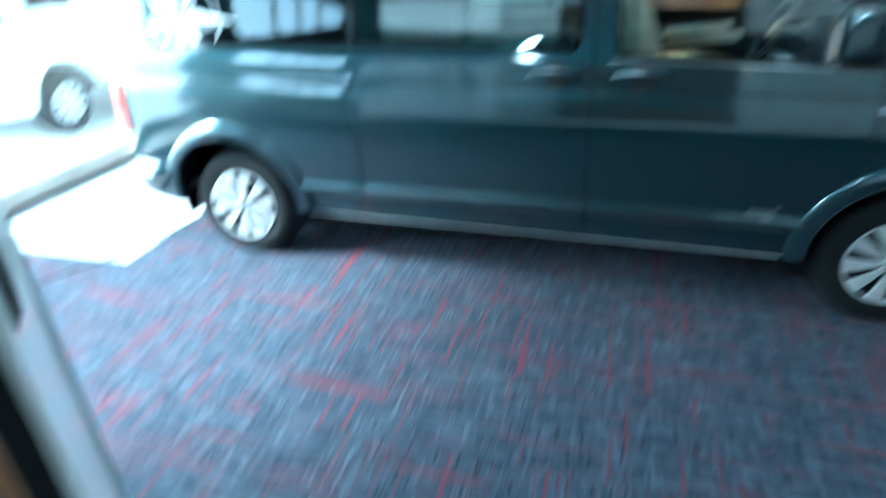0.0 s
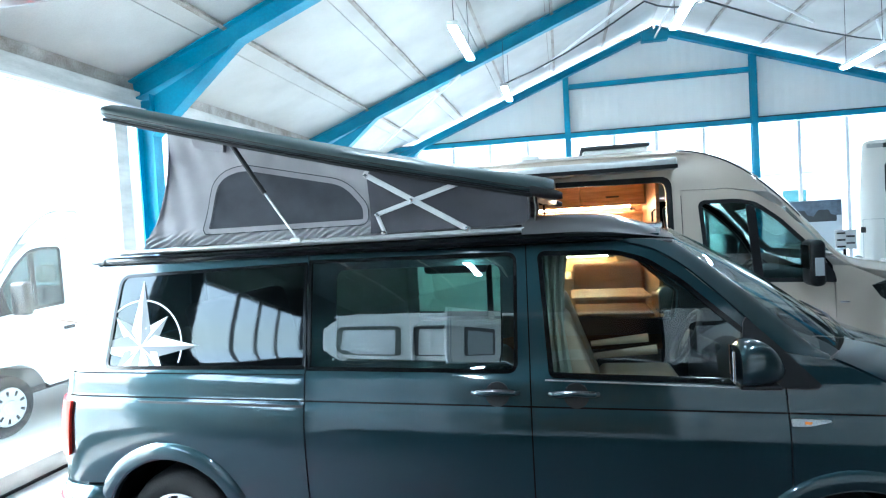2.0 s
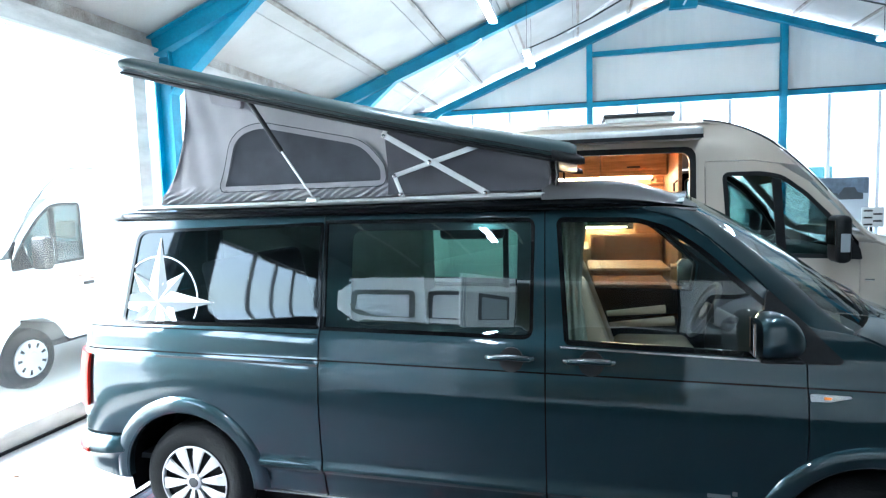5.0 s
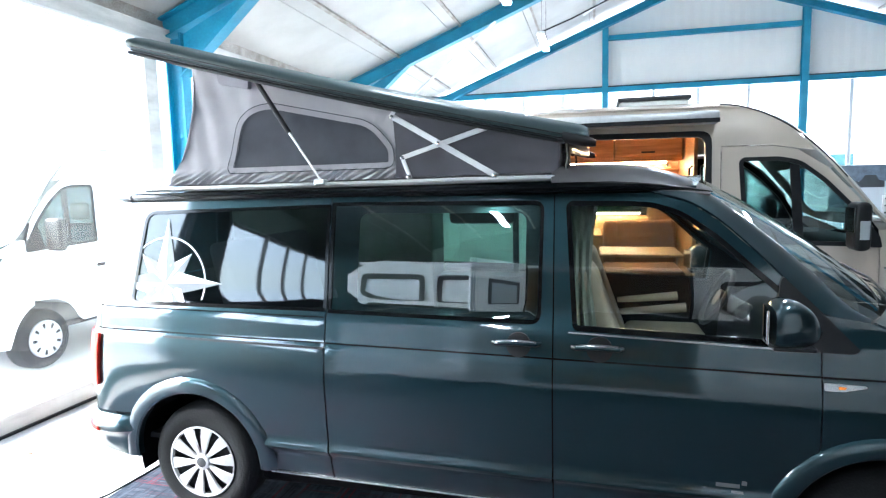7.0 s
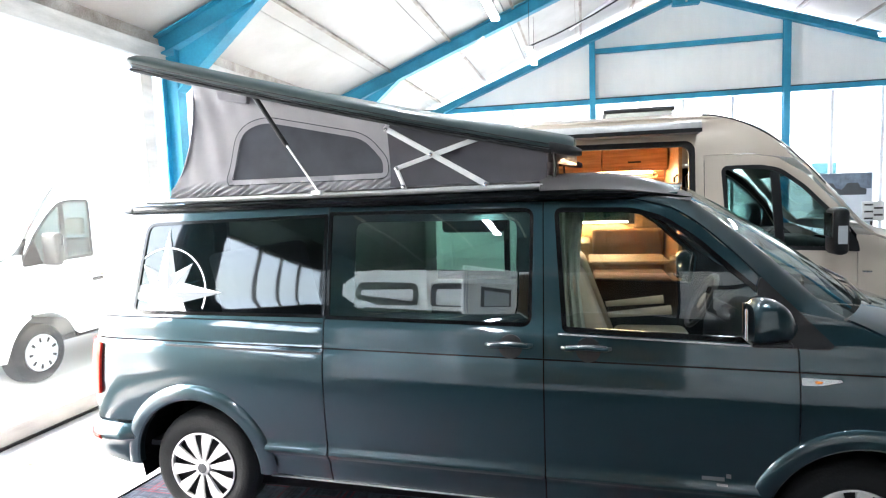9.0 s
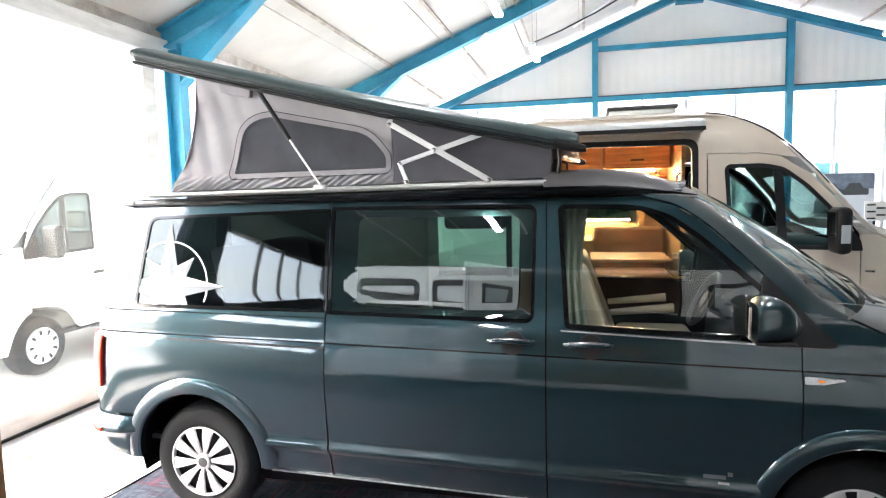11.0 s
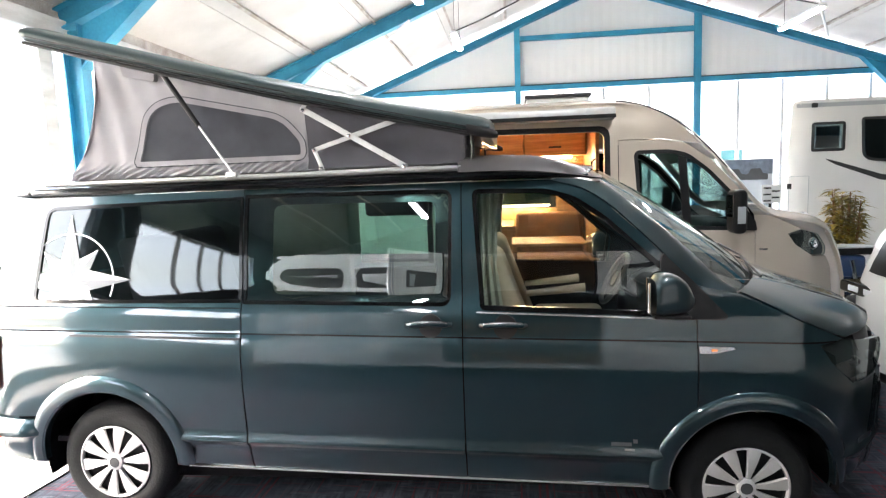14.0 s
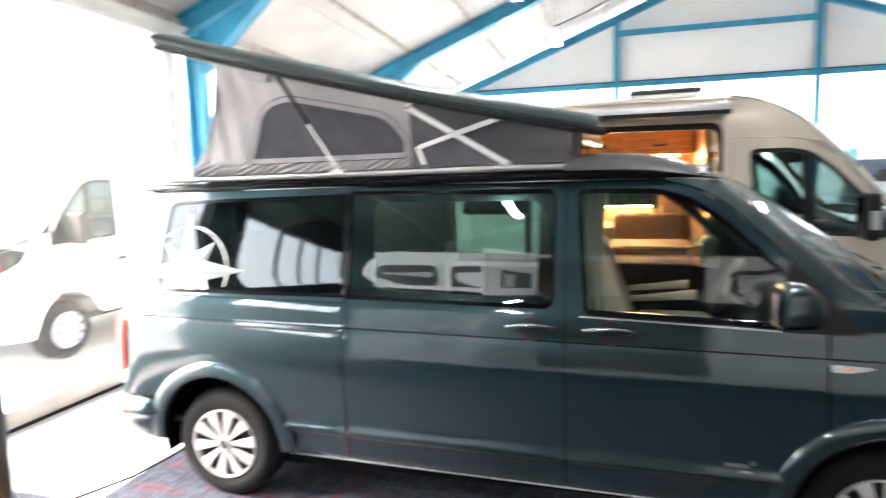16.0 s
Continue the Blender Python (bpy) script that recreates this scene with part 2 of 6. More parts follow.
def sheet(outline, holes, place, thick=0.012, step=0.05, lines=()):
    """A curved panel: the outline in two measures, with holes, laid on the surface that place(u, v, depth) gives, with folded rims."""
    from mathutils.geometry import delaunay_2d_cdt
    loops = [dense(outline, step)] + [dense(h, step) for h in holes]
    pts, edges = [], []
    for loop in loops:
        k = len(pts)
        pts += loop
        edges += [(k + i, k + (i + 1) % len(loop)) for i in range(len(loop))]
    us, vs = [p[0] for p in outline], [p[1] for p in outline]
    rows = sorted(set([round(v, 4) for v in np.arange(min(vs) + step / 2, max(vs), step)] + list(lines)))
    for u in np.arange(min(us) + step / 2, max(us), step):
        for v in rows:
            if inside((u, v), loops[0]) and not any(inside((u, v), h) for h in loops[1:]):
                pts.append((float(u), float(v)))
    vv, _, ff, *_ = delaunay_2d_cdt([Vector(p) for p in pts], edges, [], 0, 1e-5)
    bm = bmesh.new()
    front = [bm.verts.new(place(p.x, p.y, 0.0)) for p in vv]
    for f in ff:
        c = (sum(vv[i].x for i in f) / len(f), sum(vv[i].y for i in f) / len(f))
        if inside(c, loops[0]) and not any(inside(c, h) for h in loops[1:]):
            bm.faces.new([front[i] for i in f])
    if thick:
        back = {}
        for e in [e for e in bm.edges if len(e.link_faces) == 1]:
            for v in e.verts:
                if v not in back:
                    i = front.index(v)
                    back[v] = bm.verts.new(place(vv[i].x, vv[i].y, thick))
            a, b = e.verts
            bm.faces.new((a, b, back[b], back[a]))
    bmesh.ops.delete(bm, geom=[v for v in bm.verts if not v.link_faces], context="VERTS")
    return bm


def surface(us, vs, place, closed=False):
    """A grid of points place(u, v)."""
    bm = bmesh.new()
    g = [[bm.verts.new(place(u, v)) for v in vs] for u in us]
    for a, b in zip(g, g[1:]):
        for k in range(len(vs) - 1):
            bm.faces.new((a[k], a[k + 1], b[k + 1], b[k]))
    return bm


def thicken(bm, d):
    bmesh.ops.recalc_face_normals(bm, faces=bm.faces)
    bmesh.ops.solidify(bm, geom=bm.faces[:], thickness=d)
    return bm


def curve(x, pairs):
    """Smooth interpolation through (x, y) pairs."""
    k = 0
    if x <= pairs[0][0]:
        return pairs[0][1]
    if x >= pairs[-1][0]:
        return pairs[-1][1]
    while pairs[k + 1][0] < x:
        k += 1
    (x0, y0), (x1, y1) = pairs[k], pairs[k + 1]
    m0 = (y1 - pairs[k - 1][1]) / (x1 - pairs[k - 1][0]) if k else (y1 - y0) / (x1 - x0)
    m1 = (pairs[k + 2][1] - y0) / (pairs[k + 2][0] - x0) if k + 2 < len(pairs) else (y1 - y0) / (x1 - x0)
    h, t = x1 - x0, (x - x0) / (x1 - x0)
    return (2 * t ** 3 - 3 * t * t + 1) * y0 + (t ** 3 - 2 * t * t + t) * h * m0 + (3 * t * t - 2 * t ** 3) * y1 + (t ** 3 - t * t) * h * m1


def even(a, b, n):
    return [a + (b - a) * i / n for i in range(n + 1)]


# ---- the hall ----
WEST, EAST, NORTH, SOUTH, RIDGE = -2.25, 11.05, 11.4, -9.0, 4.4
BAY = -2.6
EAVE, TOP = 3.50, 6.06
RAKE, RAKE_EAST = 0.392, 0.338

FALL = -0.0185


def floor_z(x):
    """The floor falls gently towards the east."""
    return FALL * x


def tilted(bm):
    for v in bm.verts:
        v.co.z += floor_z(v.co.x)
    return bm


ground = single("ground", tilted(box(-220, 230, -200, 240, -0.45, -0.03)), YARD, "pale paved yard round the hall", "ground", kind="structure")
floor = single("floor", tilted(box(WEST - 0.1, EAST + 0.1, SOUTH - 0.1, NORTH + 0.1, -0.028, 0.0)), CONCRETE, "pale screed floor with light stains", "floor", kind="structure")


def roof_z(x):
    return TOP - (RIDGE - x) * RAKE if x < RIDGE else TOP - (x - RIDGE) * RAKE_EAST


def ceiling(spans):
    bm = bmesh.new()
    for s in (-1, 1):
        a = RIDGE
        b = WEST - 0.3 if s < 0 else EAST + 0.3
        n = 6
        for i in range(n):
            x0, x1 = a + (b - a) * i / n, a + (b - a) * (i + 1) / n
            x0 += 0.006 * s
            x1 -= 0.006 * s
            for y0, y1 in spans:
                z0, z1 = roof_z(x0) + 0.30, roof_z(x1) + 0.30
                v = [bm.verts.new(p) for p in ((x0, y0, z0), (x1, y0, z1), (x1, y1, z1), (x0, y1, z0))]
                w = [bm.verts.new(q.co + Vector((0, 0, 0.06))) for q in v]
                bm.faces.new(v)
                bm.faces.new(w)
                for k in range(4):
                    bm.faces.new((v[k], v[(k + 1) % 4], w[(k + 1) % 4], w[k]))
    return bm


single("ceiling", ceiling(((BAY, NORTH + 0.2),)), PANEL, "white insulated ceiling panels under the pitched roof", "ceiling", kind="structure")
# out of view; added dark to dim the van's reflections and fill light
single("ceiling_south", ceiling(((SOUTH, BAY),)), SLATE, "unseen dark ceiling panels added to darken reflections on the van", "ceiling", kind="structure")


def outer_roof():
    bm = bmesh.new()
    for b in (WEST - 0.6, EAST + 0.6):
        v = [bm.verts.new(p) for p in ((RIDGE, SOUTH - .3, TOP + .42), (b, SOUTH - .3, roof_z(b) + .42), (b, NORTH + .4, roof_z(b) + .42), (RIDGE, NORTH + .4, TOP + .42))]
        bm.faces.new(v)
    return thicken(bm, 0.05)


single("roof", outer_roof(), JOINT, "closed sheet roof over the hall", "roof", kind="structure")
# hidden boards, added to keep daylight from leaking in above the walls
for name, x0, x1 in (("eaves_west", WEST - 0.60, WEST - 0.36), ("eaves_east", EAST + 0.36, EAST + 0.60)):
    single(name, box(x0, x1, SOUTH, NORTH + 0.2, 3.58 if x0 < 0 else 4.04, 3.70 if x0 < 0 else 4.20), FASCIA, "hidden board added to block daylight at the eaves", "eaves", kind="structure")
for s in (-1, 1):
    for i in range(1, 6):
        x = RIDGE + s * (RIDGE - WEST) * i / 6
        bm = beam((x, SOUTH, roof_z(x) + 0.272), (x, NORTH, roof_z(x) + 0.272), 0.045, 0.045, up=(s * RAKE, 0, 1))
        single("purlin", bm, JOINT, "weathered grey purlin under the ceiling panels", "purlin", "ceiling purlins", "structure")


def portal_frame(y, gable=False):
    """A blue steel frame: two columns with haunches and two rafters."""
    ob = thing("portal_frame", (RIDGE, y, 0), "blue painted steel portal frame of the hall", "steel frame", "portal frames")
    for s, wall in ((-1, WEST), (1, EAST)):
        x = wall - s * 0.13
        column = part("column", box(x - 0.08, x + 0.08, y - 0.008, y + 0.008, -0.2, EAVE), BLUE, ob)
        for e in (-0.09, 0.09):
            part("flange", box(x + e - 0.010, x + e + 0.010, y - 0.07, y + 0.07, -0.2, EAVE + 0.05), BLUE, column)
        lift, deep = (0.04, 0.07) if gable else (0.15, 0.10)
        a, b = Vector((wall, y, roof_z(wall) + lift)), Vector((RIDGE, y, TOP + lift))
        rafter = part("rafter", beam(a, b, 0.012, 2 * deep - 0.016), BLUE, ob)
        n = Vector((-RAKE * -s, 0, 1)).normalized()
        for e in (-deep, deep):
            part("flange", beam(a + n * e, b + n * e, 0.16, 0.016), BLUE, rafter)
        bm = bmesh.new()
        low = [(x - s * 0.08, 3.10), (x - s * 1.16, roof_z(x - s * 1.16) + lift - deep), (x - s * 0.08, roof_z(x) + 0.03)]
        v = [bm.verts.new((p[0], y, p[1])) for p in low]
        bm.faces.new(v)
        thicken(bm, 0.014)
        beam((low[0][0], y, low[0][1]), (low[1][0], y, low[1][1]), 0.16, 0.018, bm=bm)
        part("haunch", bm, BLUE, ob)
    part("ridge_plate", box(RIDGE - 0.28, RIDGE + 0.28, y - 0.09, y + 0.09, TOP - 0.22, TOP - 0.02, 0.01), BLUE, ob)
    return ob


for y in (2.85, 7.5, 11.22):
    portal_frame(y, y > 11)

# west wall: glazed front with a low sill, mullions and a deep top beam
def glazed_wall(name, x, side, label):
    wall = tagged(new(name), label, "glazed wall", kind="structure")
    wall.matrix_basis = Matrix.Translation((x, 0, 0))
    part("sill", box(x - 0.11, x + 0.05, SOUTH, NORTH, -0.25, 0.20, 0.012), FASCIA, wall, "pale worn sill rail")
    part("gasket", box(x + 0.052, x + 0.075, SOUTH, NORTH, floor_z(x) - 0.01, floor_z(x) + 0.02), BLACK, wall, "black floor gasket")
    part("top_beam", box(x - 0.12, x + 0.06, BAY, NORTH, 3.38, 3.60, 0.01), FASCIA, wall, "weathered white top beam")
    part("beam_ledge", box(x + 0.062, x + 0.12, BAY, NORTH, 3.385, 3.41, 0.004), FRAME_WHITE, wall, "thin white ledge under the top beam")
    part("cornice", box(x - 0.35, x - 0.02, BAY, NORTH, 3.61, 3.82, 0.01), JOINT, wall)
    # unseen beam, low wall and piers, added to shape reflections in glass and paint
    part("dark_beam", box(x - 0.12, x + 0.06, SOUTH, BAY, 3.08, 3.82), SLATE, wall, "unseen dark beam added above the rear bay windows for reflections")
    part("low_wall", box(x - 0.10, x + 0.07, SOUTH, -2.62, 0.20, 1.95), FASCIA, wall, "unseen pale low wall added to even the paint's reflections")
    for y0, y1 in ((SOUTH, -6.6), (-3.32, -2.62)):
        part("dark_pier", box(x - 0.10, x + 0.06, y0, y1, 1.95, 3.08), SLATE, wall, "unseen dark pier added for the dark bands in reflections")
    for y0, y1, w, top in ((-6.6, -5.52, 0.06, 3.08), (-5.52, -4.9, 0.06, 3.08), (-4.9, -4.25, 0.07, 3.08), (-4.25, -3.32, 0.06, 3.08), (-2.62, -0.2, 0.16, 3.38), (-0.2, 2.64, 0.18, 3.38), (2.64, 7.0, 0.16, 3.38), (7.0, NORTH, 0.16, 3.38)):
        part("mullion", box(x - (0.02 if top < 3.2 else 0.06), x + (0.02 if top < 3.2 else 0.04), y1 - w, y1, 1.95 if top < 3.2 else 0.20, top, 0.008), FASCIA, wall)
        pane = part("pane", box(x - 0.012, x - 0.004, y0 + 0.002, y1 - w - 0.002, 1.952 if top < 3.2 else 0.202, top - 0.002), PANE_GLASS, wall)
        pane.visible_shadow = False
    return wall


glazed_wall("wall_west", WEST, 1, "glazed hall front with white mullions and low sill")

# north gable: corrugated white cladding above a band of windows
north = tagged(new("wall_north"), "gable wall with white cladding above a window band", "gable wall", kind="structure")
for x0, x1, z in ((WEST, 2.43, 0), (2.43, 6.415, 0), (6.415, EAST, 0)):
    pts = [(x0, 3.98), (x1, 3.98), (x1, roof_z(x1) + 0.1)] + ([(RIDGE, TOP + 0.1)] if x0 < RIDGE < x1 else []) + [(x0, roof_z(x0) + 0.1)]
    bm = sheet(pts, [], lambda u, v, d: Vector((u, NORTH + 0.02 + 0.005 * (int(u / 0.1) % 2) + d, v)), 0.03, 0.1)
    part("cladding", bm, GABLE, north, "white corrugated cladding")
part("plinth", box(WEST, EAST, NORTH - 0.02, NORTH + 0.2, -0.3, 0.75), PANEL, north)
# shadow above the rail, set as a dark strip
part("rail_shadow_gap", box(WEST + 0.2, EAST - 0.2, NORTH - 0.03, NORTH - 0.002, 3.98, 4.015), DASH, north, "dark strip painting the shadow gap above the blue rail")
for z in (3.93, 5.05):
    x0, x1 = (WEST + 0.2, EAST - 0.2) if z < 4 else (2.5, 6.35)
    part("rail", box(x0, x1, NORTH - 0.12, NORTH - 0.002, z - 0.06, z + 0.045, 0.006), BLUE, north, "blue steel rail")
for x in (2.43, 6.415):
    bm = box(x - 0.065, x + 0.065, NORTH - 0.17, NORTH - 0.15, -0.3, roof_z(x))
    box(x - 0.065, x + 0.065, NORTH - 0.05, NORTH - 0.03, -0.3, roof_z(x), bm=bm)
    box(x - 0.008, x + 0.008, NORTH - 0.15, NORTH - 0.05, -0.3, roof_z(x), bm=bm)
    part("post", bm, BLUE, north, "blue steel post")
xs = [WEST, -1.2, -0.3, 0.6, 1.5, 2.43, 3.47, 4.39, 5.40, 6.415, 7.34, 8.28, 9.2, 10.1, EAST]
for x0, x1 in zip(xs, xs[1:]):
    part("mullion", box(x1 - 0.035, x1 + 0.035, NORTH + 0.02, NORTH + 0.08, 0.75, 3.87), FRAME_WHITE, north)
    pane = part("pane", box(x0 + 0.037, x1 - 0.037, NORTH + 0.045, NORTH + 0.053, 0.752, 3.868), PANE_GLASS, north)
    pane.visible_shadow = False
south = single("wall_south", box(WEST - 0.1, EAST + 0.1, SOUTH - 0.15, SOUTH, -0.25, 3.7), SLATE, "dark slate rear hall wall", "wall", kind="structure")
bm = bmesh.new()
bm.faces.new([bm.verts.new(p) for p in ((WEST - 0.3, SOUTH - 0.05, 3.6), (EAST + 0.3, SOUTH - 0.05, 3.6), (EAST + 0.3, SOUTH - 0.05, 4.3), (RIDGE, SOUTH - 0.05, TOP + 0.45), (WEST - 0.3, SOUTH - 0.05, 3.9))])
single("gable_south", thicken(bm, 0.1), SLATE, "dark slate rear gable", "wall", kind="structure")
# unseen; closed and dark so that little light comes from the east
single("wall_east", box(EAST + 0.0, EAST + 0.15, SOUTH, NORTH + 0.1, -0.35, 4.08), SLATE, "unseen dark side wall added to cut light from the east", "wall", kind="structure")

# ---- the grey camper van ----
SECTION = [(0.22, 0.11), (0.27, 0.075), (0.32, 0.050), (0.38, 0.034), (0.43, 0.024), (0.452, 0.000), (0.470, -0.012), (0.490, -0.008), (0.515, 0.002),
           (0.60, -0.006), (0.70, -0.013), (0.80, -0.0175), (0.88, -0.019), (0.95, -0.0165), (1.00, -0.010), (1.04, 0.000), (1.062, 0.008), (1.08, 0.012), (1.14, 0.019), (1.19, 0.029), (1.25, 0.058),
           (1.50, 0.105), (1.75, 0.158), (1.83, 0.185), (1.88, 0.235), (1.92, 0.33)]
VAN_WIDE = 1.90
REAR = [(0.3, -0.88), (0.62, -0.865), (1.08, -0.835), (1.30, -0.828), (1.60, -0.795), (1.75, -0.77), (1.85, -0.735)]


def rear_x(z):
    """The van's rear end leans forward above the belt line."""
    return curve(z, REAR)


def van_side(x, z, depth=0.0, off=0.0):
    """A point of the van's near side: length x, height z, depth inwards."""
    y = curve(z + 0.021 * (x - 2.0), SECTION)
    turn = rear_x(z) + 0.41
    if x < turn:
        y += 0.36 * ((turn - x) / 0.41) ** 4
    if x > 3.55:
        t = (x - 3.55) / 0.78
        y += 0.62 * t ** 2.2
    return Vector((x, y + depth + off, z))


def far_side(x, z, depth=0.0, off=0.0):
    p = van_side(x, z, depth, off)
    return Vector((p.x, VAN_WIDE - p.y, p.z))


def on_van(outline, holes, place, thick=0.014, step=0.045, off=0.0):
    """A panel on the van's side whose mesh rows follow the crease and the sill ledge."""
    def lean(poly):
        return [(x, z + 0.021 * (x - 2.0)) for x, z in poly]
    rows = (0.43, 0.452, 0.468, 0.488, 0.51, 0.54, 0.97, 1.0, 1.03, 1.052, 1.062, 1.08, 1.10)
    return sheet(lean(outline), [lean(q) for q in holes], lambda u, v, k: place(u, v - 0.021 * (u - 2.0), k, off), thick, step, rows)


REAR_ARCH, FRONT_ARCH = (0.0, 0.37, 0.40), (3.42, 0.305, 0.405)
QUARTER_WIN = rounded([(-0.405, 1.262), (0.812, 1.252), (0.814, 1.802), (-0.335, 1.778)], [0.05, 0.004, 0.004, 0.06])
SLIDER_WIN = rounded([(0.832, 1.246), (1.937, 1.222), (1.950, 1.806), (0.834, 1.812)], [0.004, 0.05, 0.05, 0.004])
DOOR_WIN = rounded([(2.105, 1.208), (2.990, 1.172), (3.005, 1.385), (2.893, 1.487), (2.73, 1.640), (2.58, 1.745), (2.44, 1.788), (2.070, 1.797)], [0.02, 0.01, 0.01, 0, 0.05, 0.05, 0.05, 0.03])
QUARTER = ([(-0.86, 0.62), (-0.36, 0.62)] + [p for p in arc(*REAR_ARCH, 141, -3, 22)] + [(0.41, 0.330), (0.816, 0.312), (0.820, 1.845), (-0.73, 1.832), (-0.785, 1.60), (-0.82, 1.30), (-0.83, 1.08)])
SLIDER = [(0.826, 0.312), (1.998, 0.283), (2.000, 1.845), (0.826, 1.845)]
FRONT_DOOR = [(2.006, 0.283), (2.96, 0.258)] + arc(*FRONT_ARCH, 191, 134, 12) + [(3.143, 0.70), (3.143, 1.262), (3.03, 1.43), (2.90, 1.565), (2.75, 1.705), (2.62, 1.79), (2.46, 1.838), (2.006, 1.845)]
FENDER = [(3.149, 0.63)] + arc(*FRONT_ARCH, 133, -8, 24) + [(3.93, 0.28), (4.10, 0.30), (4.28, 0.42), (4.30, 0.62), (4.10, 0.80), (3.90, 0.805), (3.765, 0.93), (3.715, 1.01), (3.84, 1.032), (3.62, 1.130), (3.36, 1.262), (3.149, 1.300)]

van = thing("camper_van", (1.7, 0.95, 0), "dark grey metallic camper van with raised pop-up roof on carpet", "van")
for place, far in ((van_side, False), (far_side, True)):
    q = part("quarter_panel", on_van(QUARTER, [QUARTER_WIN], place), PAINT, van, smooth=True)
    d = part("sliding_door" if not far else "side_panel", on_van(SLIDER, [SLIDER_WIN], place), PAINT, van, smooth=True)
    f = part("front_door", on_van(FRONT_DOOR, [DOOR_WIN], place), PAINT, van, smooth=True)
    part("front_wing", on_van(FENDER, [], place), PAINT, van, smooth=True)
    for poly, mother, glass in ((QUARTER_WIN, q, DARK_GLASS), (SLIDER_WIN, d, TINT_GLASS), (DOOR_WIN, f, CLEAR_GLASS)):
        pane = part("window", sheet(grow(poly, -0.004), [], lambda u, v, k: place(u, v, k, 0.006), 0, 0.06), glass, mother, smooth=True)
        pane.visible_shadow = False
        if poly is SLIDER_WIN:
            part("window_border", sheet(grow(poly, -0.005), [rounded([(0.985, 1.285), (1.862, 1.266), (1.868, 1.752), (0.988, 1.756)], 0.05)], lambda u, v, k: place(u, v, k, 0.012), 0, 0.03), FRIT, mother, "black printed window border")
        if poly is DOOR_WIN:
            part("window_seal", sheet(grow(poly, 0.012), [grow(poly, -0.012)], lambda u, v, k: place(u, v, k, -0.003), 0.012, 0.05), FRIT, mother, "black rubber window seal")
        else:
            part("window_seal", sheet(grow(poly, 0.006), [grow(poly, -0.012)], lambda u, v, k: place(u, v, k, -0.002), 0.01, 0.06), FRIT, mother, "black rubber window seal")

# wheel arch lips
def lip_point(place, x, z, off):
    p = place(x, max(z, 0.62), 0, off)
    inward = 0.14 * max(0, 0.62 - z) ** 1.2
    return Vector((x, p.y + (inward if place is van_side else -inward), z))


LIP = [(0.398, 0.030), (0.398, -0.012), (0.408, -0.020), (0.440, -0.021), (0.466, -0.016), (0.484, -0.006), (0.494, 0.005)]
for place in (van_side, far_side):
    for (cx, cz, r), a0, a1 in ((REAR_ARCH, 182, -3), (FRONT_ARCH, 184, -2)):
        bm = surface(even(a0, a1, 40), LIP, lambda a, q: lip_point(place, cx + q[0] * math.cos(radians(a)), cz + q[0] * math.sin(radians(a)), q[1]))
        part("arch_lip", bm, PAINT, van, smooth=True)
    # thin dark strip over the paint: the crease's shade put into colour
    part("crease_shade", on_van([(-0.63, 1.1215), (3.80, 1.0275), (3.80, 1.0195), (-0.63, 1.1135)], [], place, 0, 0.045, -0.0025), INNER, van, "dark strip that paints the shade of the side crease")

# dark shell behind the panel gaps, with the wheel houses
shell_outline = [(-0.55, 0.60), (-0.40, 0.58)] + arc(0.0, 0.37, 0.42, 148, -3, 18) + [(0.44, 0.32), (2.95, 0.275)] + arc(3.42, 0.295, 0.43, 186, 0, 18) + [(3.90, 0.30), (3.80, 0.95), (3.35, 1.22), (3.0, 1.44), (2.70, 1.72), (2.45, 1.84), (-0.44, 1.83)]
for place in (van_side, far_side):
    part("inner_shell", sheet(shell_outline, [grow(QUARTER_WIN, 0.012), grow(SLIDER_WIN, 0.012), grow(DOOR_WIN, 0.012)], lambda u, v, k: place(u, v, k, 0.022), 0, 0.07), INNER, van)
part("underbody", box(-0.28, 3.68, 0.16, 1.74, 0.20, 0.33, 0.02), INNER, van)
for cx, cz in ((0.0, 0.37), (3.42, 0.295)):
    for y0, y1 in ((0.04, 0.36), (1.54, 1.86)):
        bm = bmesh.new()
        rings = [[bm.verts.new((px, y, pz)) for px, pz in arc(cx, cz, 0.412, -6, 196, 24)] for y in (y0, y1)]
        for k in range(24):
            bm.faces.new((rings[0][k], rings[0][k + 1], rings[1][k + 1], rings[1][k]))
        back = 1 if y0 < 1 else 0
        bm.faces.new(rings[back])
        part("wheel_house", bm, INNER, van)


